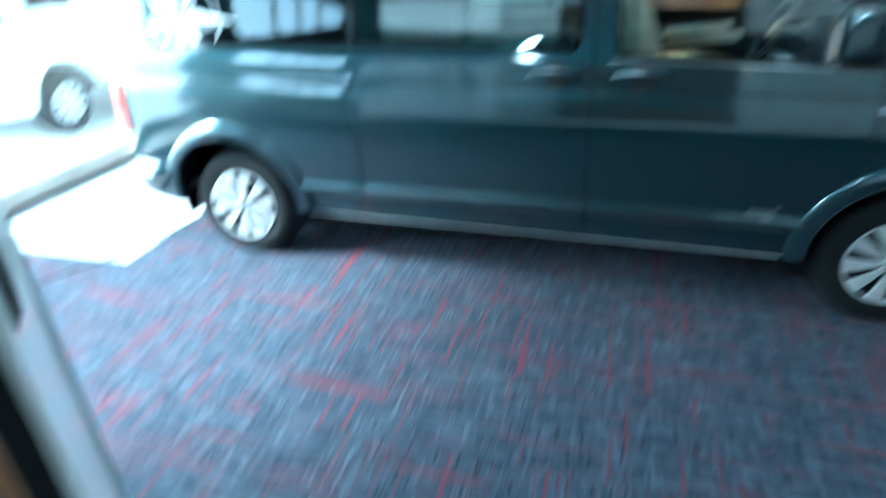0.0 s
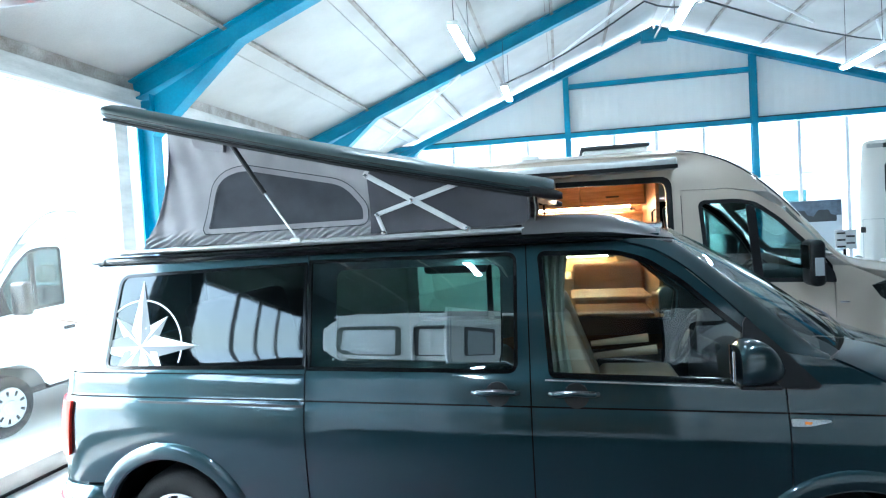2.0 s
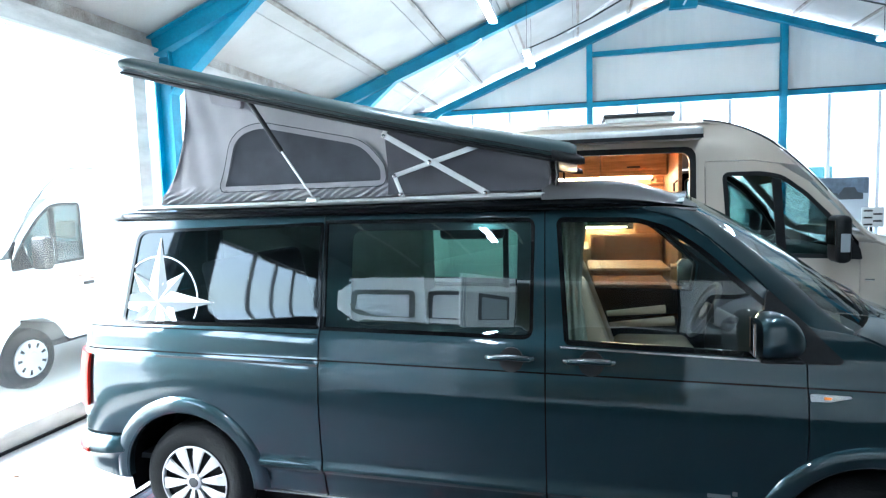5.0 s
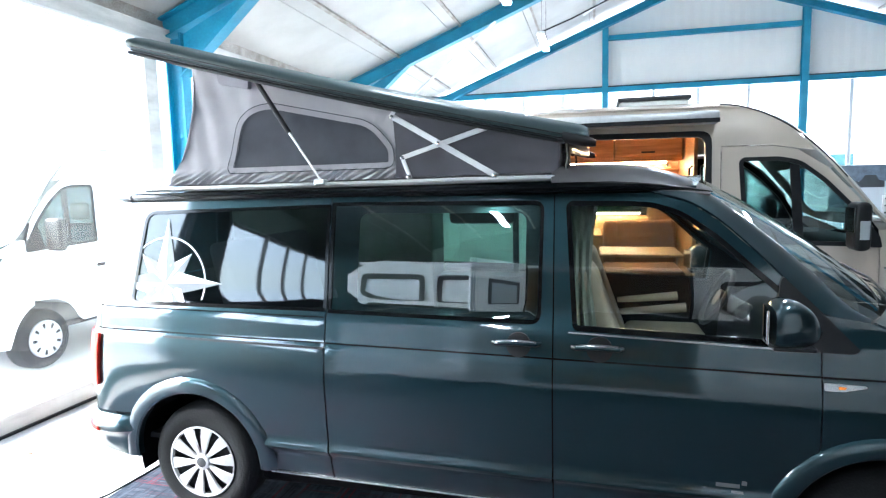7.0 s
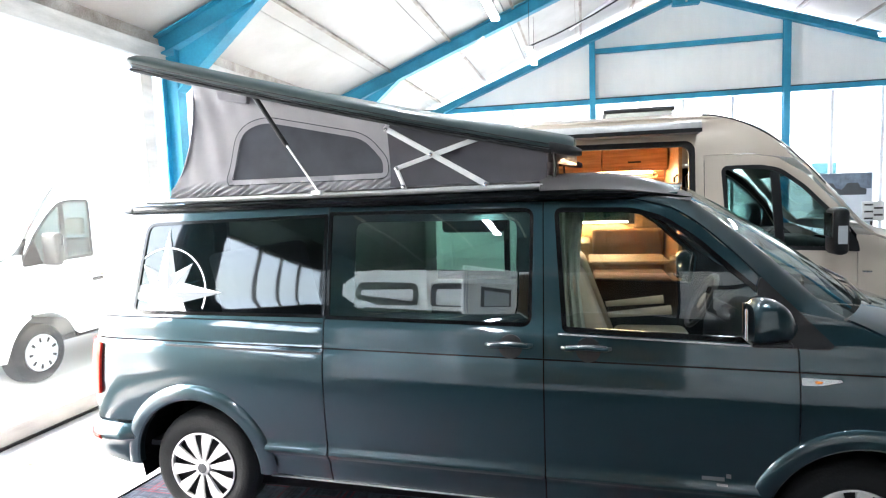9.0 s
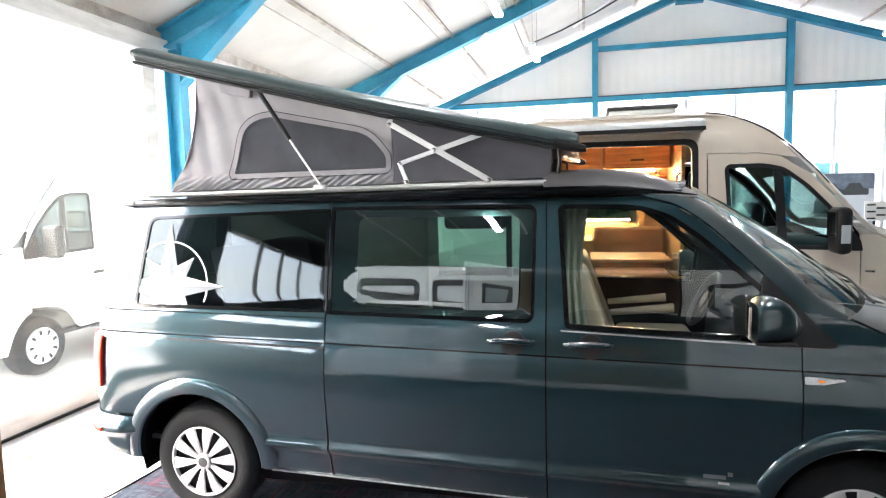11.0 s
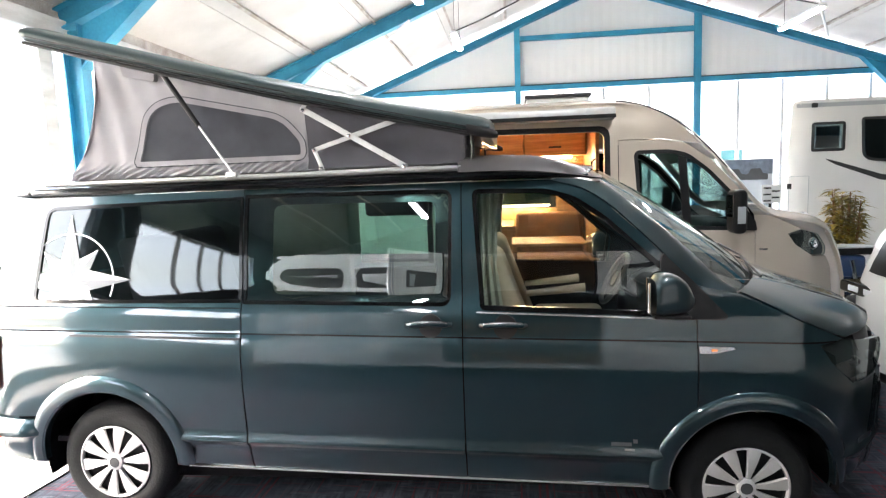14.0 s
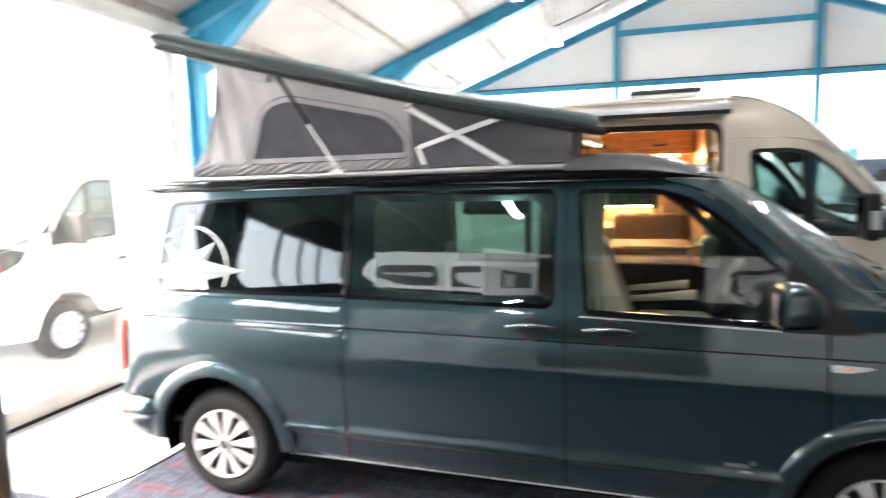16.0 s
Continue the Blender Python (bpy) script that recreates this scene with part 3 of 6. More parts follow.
def wheel(cx, cz, side, mother):
    """A tyre with a silver cover of ten wide blades."""
    y = 0.045
    s = 1 if side == 0 else -1

    def put(bm):
        for v in bm.verts:
            v.co = Vector((cx + v.co.x, v.co.y + y if side == 0 else VAN_WIDE - y - v.co.y, cz + v.co.z))
        return bm

    tyre_profile = [(0.205, 0.03), (0.215, 0.005), (0.245, -0.004), (0.285, 0.000), (0.312, 0.014), (0.328, 0.035), (0.335, 0.06), (0.335, 0.20), (0.325, 0.225), (0.29, 0.24), (0.21, 0.22)]
    t = part("wheel", put(lathe(tyre_profile, 56)), RUBBER, mother, "black road tyre", smooth=True)
    part("rim", put(lathe([(0.216, 0.010), (0.212, 0.000), (0.203, 0.002), (0.196, 0.018), (0.19, 0.030), (0.05, 0.045), (0.001, 0.045)], 48)), BLACK, t, "dark recess behind the wheel cover", smooth=True)
    part("rim_ring", put(lathe([(0.213, 0.014), (0.211, -0.003), (0.203, -0.005), (0.197, 0.006), (0.197, 0.02)], 56)), SILVER, t, "silver outer ring", smooth=True)
    for k in range(10):
        a = 2 * math.pi * k / 10 + 0.12
        rows = []
        blades = bmesh.new()
        for r, w, d in ((0.045, 0.010, 0.004), (0.09, 0.0175, 0.000), (0.15, 0.029, -0.003), (0.203, 0.038, 0.004)):
            row = []
            for u, dd in ((-1, 0.012), (-0.85, 0.001), (0.85, -0.001), (1, 0.012)):
                px, pz = r, u * w
                row.append(blades.verts.new((px * math.cos(a) - pz * math.sin(a), d + dd - 0.004, px * math.sin(a) + pz * math.cos(a))))
            rows.append(row)
        for p, q in zip(rows, rows[1:]):
            for i in range(3):
                blades.faces.new((p[i], p[i + 1], q[i + 1], q[i]))
        part("cover_blade", put(blades), SILVER, t, "silver wheel cover blade")
    part("hub_cap", put(lathe([(0.050, 0.012), (0.046, -0.006), (0.036, -0.010), (0.030, -0.010)], 28)), SILVER, t, smooth=True)
    part("emblem", put(lathe([(0.031, -0.009), (0.028, -0.0115), (0.001, -0.0125)], 28)), DASH, t, "plain round emblem", smooth=True)


for cx, cz in ((0.0, 0.337), (3.4, 0.335 + floor_z(3.4) + 0.003)):
    for side in (0, 1):
        wheel(cx, cz, side, van)

# roof skin, windscreen, bonnet and nose
def roof_skin(u, v):
    x = u
    y = 0.235 + (VAN_WIDE - 0.47) * v
    front = 0.10 * (1 - (2 * v - 1) ** 2)
    x = -0.60 + (2.66 + front + 0.60) * (u + 0.48) / 3.14
    return Vector((x, y, 1.872 + 0.055 * (1 - (2 * v - 1) ** 4) - 0.03 * max(0, (x - 2.3)) ** 2))


part("roof_skin", thicken(surface(even(-0.48, 2.66, 30), even(0, 1, 16), roof_skin), 0.01), PAINT, van, smooth=True)


def screen(u, v):
    """Windscreen: u from roof to scuttle, v across."""
    w = 1 - (2 * v - 1) ** 2
    top = Vector((2.70 + 0.09 * w, 0.30 + 1.30 * v, 1.845 + 0.05 * w))
    low = Vector((3.36 + 0.34 * w, 0.155 + 1.59 * v, 1.245 + 0.02 * w))
    p = top.lerp(low, u)
    p.z += 0.035 * math.sin(math.pi * u)
    return p


glass = part("windscreen", surface(even(0, 1, 12), even(0, 1, 16), screen), CLEAR_GLASS, van, smooth=True)
glass.visible_shadow = False


def pillar(u, v):
    """Roof pillar between the door's window and the windscreen."""
    outer = curve(u, [(0, 0.0), (1, 1.0)])
    x = 2.46 + (3.34 - 2.46) * outer
    z = curve(x, [(2.46, 1.842), (2.62, 1.798), (2.75, 1.715), (2.90, 1.575), (3.03, 1.44), (3.143, 1.315), (3.34, 1.262)])
    a = van_side(x, z)
    b = screen(min(1, max(0, (x - 2.60) / 0.72)), 0.0) + Vector((0.0, 0.0, 0.004))
    p = a.lerp(b, v)
    p.z += 0.022 * math.sin(math.pi * v)
    p.x += 0.012 * math.sin(math.pi * v)
    return p


def mirrored(fn):
    def inner(u, v):
        p = fn(u, v)
        return Vector((p.x, VAN_WIDE - p.y, p.z))
    return inner


for fn in (pillar, mirrored(pillar)):
    part("roof_pillar", thicken(surface(even(0, 1, 26), even(0, 1, 6), fn), 0.012), PAINT, van, smooth=True)


def edge_line(x):
    return curve(x, [(3.20, 1.290), (3.36, 1.266), (3.62, 1.134), (3.84, 1.038), (4.0, 0.985), (4.2, 0.93)])


def bonnet(u, v):
    w = 1 - (2 * v - 1) ** 2
    x0, x1 = 3.36 + 0.30 * w, 3.86 + 0.38 * w ** 0.7
    x = x0 + (x1 - x0) * u
    xe = 3.36 + 0.50 * u
    y0 = van_side(xe, edge_line(xe)).y + 0.004
    y = y0 + (VAN_WIDE - 2 * y0) * v
    z = edge_line(xe) + 0.004 + (0.030 + 0.055 * u) * w ** 0.6 + 0.018 * math.exp(-((v - 0.22) / 0.06) ** 2) * u + 0.018 * math.exp(-((v - 0.78) / 0.06) ** 2) * u - 0.05 * u ** 6 * w
    return Vector((x, y, z))


part("bonnet", thicken(surface(even(0, 1, 24), even(0, 1, 40), bonnet), 0.012), PAINT, van, smooth=True)
part("scuttle", thicken(surface(even(0, 1, 3), even(0, 1, 20), lambda u, v: screen(1, v).lerp(bonnet(0, v), u) + Vector((0, 0, -0.022 * math.sin(math.pi * u) - 0.004))), 0.01), BLACK, van, "black plastic scuttle below the windscreen", smooth=True)
for y0 in (0.42, 1.05):
    part("wiper", tube([screen(0.99, (y0 - 0.155) / 1.59) + Vector((0.05, 0, 0.02)), screen(0.90, (y0 + 0.18) / 1.59) + Vector((0.01, 0, 0.022)), screen(0.84, (y0 + 0.42) / 1.59) + Vector((0, 0, 0.02))], 0.007, 6), BLACK, van)


def nose(u, v):
    """Front from bonnet lip to the bumper's lower edge, v across."""
    w = 1 - (2 * v - 1) ** 2
    y0 = 0.30
    y = y0 + (VAN_WIDE - 2 * y0) * v
    x = 4.02 + 0.28 * w ** 0.55
    z = 0.98 - 0.70 * u
    return Vector((x + 0.04 * math.sin(math.pi * u) , y, z))


part("front_bumper", thicken(surface(even(0.32, 1, 10), even(0, 1, 24), nose), 0.02), PAINT, van, smooth=True)
part("front_mask", thicken(surface(even(0, 1, 6), even(0.02, 0.98, 30), lambda u, v: (bonnet(1, v) - Vector((0.012, 0, 0.014))).lerp(nose(0.36, v) - Vector((0.02, 0, 0)), u)), 0.01), BLACK, van, "dark panel between bonnet and bumper", smooth=True)
part("grille", thicken(surface(even(0.02, 0.32, 6), even(0.14, 0.86, 20), lambda u, v: nose(u, v) - Vector((0.02, 0, 0))), 0.02), BLACK, van, "black grille between the headlights", smooth=True)
for k in (0.08, 0.18, 0.28):
    part("grille_bar", thicken(surface(even(k, k + 0.018, 1), even(0.12, 0.88, 24), lambda u, v: nose(u, v) + Vector((0.004, 0, 0))), 0.008), CHROME, van, "chrome grille bar")
HEADLIGHT = rounded([(3.725, 1.000), (3.775, 0.925), (3.905, 0.815), (4.09, 0.812), (4.20, 0.90), (4.16, 0.965), (3.85, 1.022)], 0.02)
for place in (van_side, far_side):
    lens = part("headlight", sheet(HEADLIGHT, [], lambda u, v, k: place(u, v, k, 0.045), 0, 0.04), BLACK, van, "dark headlight housing", smooth=True)
    cover = part("lens", sheet(grow(HEADLIGHT, 0.004), [], lambda u, v, k: place(u, v, k, 0.004), 0.02, 0.04), CLEAR_GLASS, lens, smooth=True)
    cover.visible_shadow = False
    for x, z, r in ((3.93, 0.90, 0.040), (4.06, 0.90, 0.035)):
        p = place(x, z, 0, 0.035)
        bm = bmesh.new()
        bmesh.ops.create_uvsphere(bm, u_segments=16, v_segments=10, radius=r * 0.7, matrix=Matrix.Translation(p))
        part("reflector", bm, DASH, lens, "chrome reflector", smooth=True)
    part("repeater", sheet(rounded([(3.150, 0.985), (3.225, 0.985), (3.315, 1.004), (3.310, 1.012), (3.150, 1.018)], 0.006), [], lambda u, v, k: place(u, v, k, -0.009), 0.014, 0.02), SATIN, van, "chrome wing badge with clear lens", smooth=True)
    part("repeater_lens", sheet(rounded([(3.205, 0.994), (3.228, 0.994), (3.236, 1.004), (3.205, 1.006)], 0.002), [], lambda u, v, k: place(u, v, k, -0.012), 0.008, 0.02), AMBER, van, "amber side repeater")
    part("fog_lamp", sheet(rounded([(3.97, 0.47), (4.10, 0.46), (4.11, 0.49), (3.97, 0.50)], 0.008), [], lambda u, v, k: place(u, v, k, -0.006), 0.012, 0.03), CHROME, van, "chrome bumper trim")
    # rear corner
    part("tail_light", sheet(rounded([(-0.85, 0.79), (-0.622, 0.775), (-0.592, 1.085), (-0.825, 1.10)], 0.015), [], lambda u, v, k: place(u, v, k, -0.020), 0.02, 0.03), RED_LENS, van, "tall red tail light", smooth=True)
    part("rear_bumper", sheet([(-0.87, 0.44), (-0.70, 0.40), (-0.56, 0.365), (-0.43, 0.325)] + arc(0, 0.37, 0.430, 184, 147, 9) + [(-0.40, 0.60), (-0.87, 0.615)], [], lambda u, v, k: place(u, v, k, -0.004 - 0.034 * max(0, min(1, (0.612 - v) / 0.05)) * max(0, min(1, (-0.40 - u) / 0.08))), 0.06, 0.025), PAINT, van, smooth=True)
    part("rear_reflector", sheet(rounded([(-0.80, 0.515), (-0.62, 0.505), (-0.62, 0.532), (-0.80, 0.55)], 0.008), [], lambda u, v, k: place(u, v, k, -0.05), 0.012, 0.03), RED_LENS, van, "red bumper reflector")
    part("door_rail", sheet([(-0.165, 1.090), (0.815, 1.066), (0.815, 1.054), (-0.15, 1.078)], [], lambda u, v, k: place(u, v, k, -0.006), 0.01, 0.05), BLACK, van, "black sliding door rail")
    part("belt_line", sheet([(-0.62, 1.247), (0.815, 1.222), (0.815, 1.217), (-0.62, 1.242)], [], lambda u, v, k: place(u, v, k, -0.002), 0.006, 0.05), INNER, van, "dark seam below the window")
    part("chrome_strip", sheet([(2.075, 1.193), (2.965, 1.157), (2.965, 1.148), (2.075, 1.185)], [], lambda u, v, k: place(u, v, k, -0.010), 0.014, 0.05), SATIN, van, "chrome strip below the door window", smooth=True)
    part("sill_edge", sheet([(0.44, 0.322), (2.95, 0.262), (2.95, 0.257), (0.44, 0.317)], [], lambda u, v, k: place(u, v, k, -0.012), 0.02, 0.08), ALU, van, "bright sill edge", smooth=True)
    for x in (1.714, 2.094):
        z = 1.128 - 0.02 * (x - 1.714)
        # no hollow here: a flat black disc paints the recess's shade
        cup = part("handle_shade", sheet(arc(x + 0.125, z - 0.006, 0.060, 0, 352, 30), [], lambda u, v, k: place(u, v, k, -0.006), 0.004, 0.02), BLACK, van, "flat black disc painting the shade of the handle recess", smooth=True)
        pts = [place(x + u, z + 0.012 * math.sin(math.pi * u / 0.23), 0, o) for u, o in ((0, 0.004), (0.02, -0.022), (0.06, -0.034), (0.115, -0.038), (0.17, -0.034), (0.21, -0.022), (0.23, 0.004))]
        grip = part("door_handle", tube(pts, 0.013, 10, radii=(0.010, 0.014, 0.015, 0.013, 0.015, 0.014, 0.010)), PAINT, van, "grey door handle with chrome trim", smooth=True)
        part("handle_trim", tube([p + Vector((0, 0.004 if place is far_side else -0.004, 0.008)) for p in pts[1:-1]], 0.0085, 8), SATIN, grip, "chrome handle trim", smooth=True)
    # door mirror with its triangular foot
    part("mirror_foot", sheet(rounded([(2.960, 1.150), (3.270, 1.142), (3.290, 1.160), (3.15, 1.315), (3.005, 1.462), (2.992, 1.44)], 0.01), [], lambda u, v, k: place(u, v, k, -0.016), 0.03, 0.05), BLACK, van, "black plastic mirror foot", smooth=True)
    def shape(u, v, w=place):
        x = curve(u, [(0, 2.902), (0.15, 2.915), (0.5, 2.985), (0.8, 3.06), (1, 3.10)])
        top = curve(x, [(2.902, 1.372), (2.925, 1.398), (2.985, 1.400), (3.05, 1.358), (3.085, 1.300), (3.10, 1.268)])
        low = curve(x, [(2.902, 1.216), (2.925, 1.206), (2.985, 1.208), (3.05, 1.216), (3.085, 1.236), (3.10, 1.258)])
        half = curve(x, [(2.902, 0.092), (2.93, 0.100), (3.0, 0.096), (3.06, 0.070), (3.10, 0.012)])
        a = 2 * math.pi * v
        y = -0.125 + math.copysign(abs(math.cos(a)) ** 0.6, math.cos(a)) * half + 0.02 * (x - 2.9) / 0.2
        z = (top + low) / 2 + math.copysign(abs(math.sin(a)) ** 0.6, math.sin(a)) * (top - low) / 2
        return Vector((x, y if w is van_side else VAN_WIDE - y, z))
    hull = surface(even(0, 1, 20), even(0, 1, 36), shape)
    bmesh.ops.remove_doubles(hull, verts=hull.verts, dist=0.0003)
    bmesh.ops.holes_fill(hull, edges=[e for e in hull.edges if len(e.link_faces) == 1])
    m = part("door_mirror", hull, PAINT, van, "dark grey door mirror housing", smooth=True)
    ys = (-0.205, -0.045) if place is van_side else (VAN_WIDE + 0.045, VAN_WIDE + 0.205)
    inner_y, outer_y = (ys[1], ys[0]) if place is van_side else (ys[0], ys[1])
    part("mirror_glass", beam((2.898, inner_y, 1.297), (2.872, outer_y, 1.297), 0.006, 0.132, 0.002), CHROME, m, "mirror glass")
    part("mirror_base", box(2.90, 3.06, min(ys) + 0.01, max(ys) + 0.03, 1.196, 1.214, 0.006), BLACK, m, "black lower shell of the mirror")
    y = -0.02 if place is van_side else VAN_WIDE + 0.02
    part("mirror_arm", box(2.94, 3.02, min(y - 0.03, y + 0.06), max(y + 0.06, y - 0.03), 1.200, 1.226, 0.008), BLACK, m)

# tailgate
tail_outline = rounded([(0.36, 0.62), (1.54, 0.62), (1.60, 1.15), (1.50, 1.84), (0.40, 1.84), (0.30, 1.15)], 0.06)
tail_hole = rounded([(0.45, 1.27), (1.45, 1.27), (1.40, 1.74), (0.50, 1.74)], 0.06)


def tail_place(u, v, d):
    return Vector((curve(v, [(0.6, -0.885), (1.08, -0.86), (1.30, -0.85), (1.60, -0.815), (1.84, -0.76)]) + d + 0.10 * ((u - 0.95) / 0.6) ** 4, u, v))


gate = part("tailgate", sheet(tail_outline, [tail_hole], tail_place, 0.02, 0.08), PAINT, van, smooth=True)
pane = part("window", sheet(grow(tail_hole, -0.003), [], lambda u, v, d: tail_place(u, v, d + 0.006), 0, 0.1), DARK_GLASS, gate, smooth=True)
pane.visible_shadow = False
part("bumper_bar", box(-0.93, -0.86, 0.42, 1.48, 0.48, 0.612, 0.03), PAINT, van, smooth=True)

# compass star on the rear side window, cut off at the window's edge
def clipped(poly, x0, z0):
    for axis, limit in ((0, x0), (1, z0)):
        out = []
        for p, q in zip(poly, poly[1:] + poly[:1]):
            pin, qin = p[axis] >= limit, q[axis] >= limit
            if pin:
                out.append(p)
            if pin != qin:
                t = (limit - p[axis]) / (q[axis] - p[axis])
                out.append((p[0] + (q[0] - p[0]) * t, p[1] + (q[1] - p[1]) * t))
        poly = out
    return poly


STAR = (-0.186, 1.376)
white, pale = bmesh.new(), bmesh.new()
for k in range(8):
    a = math.pi / 4 * k
    r = 0.365 if k % 2 == 0 else 0.235
    for s, bm in ((1, white), (-1, pale)):
        c = math.pi / 8 * s
        inner_r = 0.105 if k % 2 == 0 else 0.10
        tri = [STAR, (STAR[0] + inner_r * math.cos(a + c * 1.6), STAR[1] + inner_r * math.sin(a + c * 1.6)), (STAR[0] + r * math.cos(a), STAR[1] + r * math.sin(a))]
        tri = clipped(tri, -0.385, 1.272)
        if len(tri) > 2:
            target = white if s == 1 else pale
            fan = dense(tri, 0.05)
            target.faces.new([target.verts.new(van_side(x, z, 0, 0.001 - 0.0008 * (k % 2 == 0))) for x, z in fan])
ring = arc(*STAR, 0.262, 0, 360, 72)
for (p, q) in zip(ring, ring[1:]):
    quad = [p, q] + [(STAR[0] + (t[0] - STAR[0]) * 0.965, STAR[1] + (t[1] - STAR[1]) * 0.965) for t in (q, p)]
    if all(t[0] > -0.388 and t[1] > 1.27 for t in quad):
        white.faces.new([white.verts.new(van_side(x, z, 0, 0.0015)) for x, z in quad])
decal = part("star_decal", white, DECAL, van, "white compass star foil on the rear side window")
part("star_shade", pale, STAR_SHADE, decal, "pale grey half of the star points")
# model lettering on the front door, as plain bars
for x, w, z, h in ((2.735, 0.10, 0.505, 0.020), (2.842, 0.022, 0.520, 0.022), (2.80, 0.05, 0.482, 0.010)):
    part("lettering", sheet([(x, z), (x + w, z - 0.002), (x + w, z + h - 0.002), (x, z + h)], [], lambda u, v, k: van_side(u, v, k, -0.002), 0, 0.03), FAINT, van, "faint lettering bar on the door")

# black gutter strip and alloy rail along the roof edge
for s in (0, 1):
    def side_y(y, s=s):
        return y if s == 0 else VAN_WIDE - y
    pts = [(x, side_y(0.165 if x > -0.3 else 0.165 + 0.05 * ((-0.3 - x) / 0.25) ** 2), 1.862 + 0.012 * (x + 0.5) / 2.5 - 0.034 * max(0, (x - 2.2) / 0.5) ** 2) for x in even(-0.60, 2.72, 30)]
    part("gutter_strip", tube(pts, 0.024, 10, radii=[0.012] + [0.024] * 26 + [0.020, 0.014, 0.007, 0.002]), FRIT, van, "black rubber strip along the roof edge", smooth=True)
    pts = [(x, side_y(0.235), 1.907 + 0.014 * (x + 0.4) / 2.4) for x in even(-0.40, 2.0, 16)]
    part("roof_rail", tube(pts, 0.016, 8), ALU, van, "silver rail under the tent", smooth=True)


def cap(u, v):
    """Fixed front fairing of the pop-up roof."""
    w = 1 - (2 * v - 1) ** 2
    x = 1.985 + (0.735 + 0.08 * w) * u
    y0 = 0.190 + 0.03 * u
    y = y0 + (VAN_WIDE - 2 * y0) * v
    h = curve(u, [(0, 0.088), (0.06, 0.102), (0.3, 0.110), (0.56, 0.105), (0.76, 0.078), (0.91, 0.042), (1.0, 0.014)])
    return Vector((x, y, 1.872 - 0.045 * u * u + h * min(1, (w * 4.5)) ** 0.5 + 0.02 * w))


part("roof_fairing", thicken(surface(even(0, 1, 20), [0, .004, .012, .025, .045, .07, .11, .18, .3, .5, .7, .82, .89, .93, .955, .975, .988, .996, 1], cap), 0.012), PAINT_TOP, van, "dark grey fairing before the pop-up roof", smooth=True)

# raised roof lid: slopes from its high rear end down to the front hinge
def lid_z(x):
    return 2.748 - 0.2455 * (x + 0.42)


def lid(u, v):
    """u along, v round the closed section of the shell."""
    x = -0.44 + 2.60 * u
    a = 2 * math.pi * v
    bulge = 1.0 if 0.008 < u < 0.99 else 0.8
    hy, hz = 0.765 * (1 if bulge == 1 else 0.985), 0.047 * bulge
    cy, cz = math.cos(a), math.sin(a)
    y = 0.95 - math.copysign(abs(cy) ** 0.14, cy) * hy
    z = lid_z(x) + math.copysign(abs(cz) ** 0.7, cz) * hz + (0.05 * (1 - ((y - 0.95) / hy) ** 2) if cz > 0 else 0)
    z -= 0.018 * math.sin(math.pi * u)
    return Vector((x, y, z))


shell = surface([0, .012, .02] + even(0.05, 0.95, 24) + [.98, .985, 1], even(0, 1, 44), lid)
bmesh.ops.remove_doubles(shell, verts=shell.verts, dist=0.0005)
bmesh.ops.holes_fill(shell, edges=[e for e in shell.edges if len(e.link_faces) == 1])
top = part("roof_lid", shell, LID, van, "grey-green raised pop-up roof shell", smooth=True)
for s in (0, 1):
    y = 0.197 if s == 0 else VAN_WIDE - 0.197
    part("lid_seal", tube([(x, y, lid_z(x) - 0.046 - 0.018 * math.sin(math.pi * (x + 0.44) / 2.6)) for x in even(-0.42, 2.05, 16)], 0.011, 8), BLACK, top, "black seal under the roof shell")
    part("end_cap", surface(even(0, 1, 10), even(0, 1, 16), lambda u, v: Vector((2.04 + 0.16 * u, y + 0.012 + 0.035 * math.cos(2 * math.pi * v) * (1.02 - 0.35 * u ** 4), lid_z(2.04 + 0.16 * u) - 0.022 + 0.030 * math.sin(2 * math.pi * v) * (1.02 - 0.5 * u ** 4)))), BLACK, top, "black end cap of the roof shell", smooth=True)
    # the shell has no grooves; black lines paint their shade
    for drop in (0.010, 0.030):
        part("groove_shade", tube([(x, y - 0.012 if s == 0 else y + 0.012, lid_z(x) - drop - 0.018 * math.sin(math.pi * (x + 0.44) / 2.6)) for x in even(-0.40, 2.05, 16)], 0.0035, 6), BLACK, top, "thin black line painting a groove's shade on the roof shell")
    part("pull_strap", tube([(2.06, y + 0.06, 2.10), (2.065, y + 0.065, 2.02), (2.055, y + 0.07, 1.95)], 0.009, 6), BLACK, top, "black pull strap")

# tent walls of canvas
def canvas_wall(u, v, d=0.0, off=0.0, far=False):
    """u: metres along, v: 0 at the roof's edge to 1 under the shell."""
    zb, zt = 1.930 + 0.008 * u, lid_z(u) - 0.03
    z = zb + (zt - zb) * v
    y = 0.275 + 0.035 * math.sin(math.pi * v) + 0.012 * noise.noise(Vector((u * 2.2, v * 2.5, 3.1))) + 0.006 * noise.noise(Vector((u * 9, v * 5, 7.7)))
    fold = max(0, min(1, 1.5 - v * (zt - zb) / 0.065))
    fold *= 1.0 if u < 1.10 else max(0.15, 1 - (u - 1.10) * 8)
    y += fold * 0.011 * math.sin((u - v * (zt - zb) * 1.9) * 92 + 3 * math.sin(u * 7) + 1.5 * math.sin(u * 23)) - fold * 0.02
    if u < 0.35:
        y += 0.006 * math.sin(u * 40 + v * 6) * (0.35 - u) * 2
    y += d + off
    return Vector((u - 0.0, y if not far else VAN_WIDE - y, z))


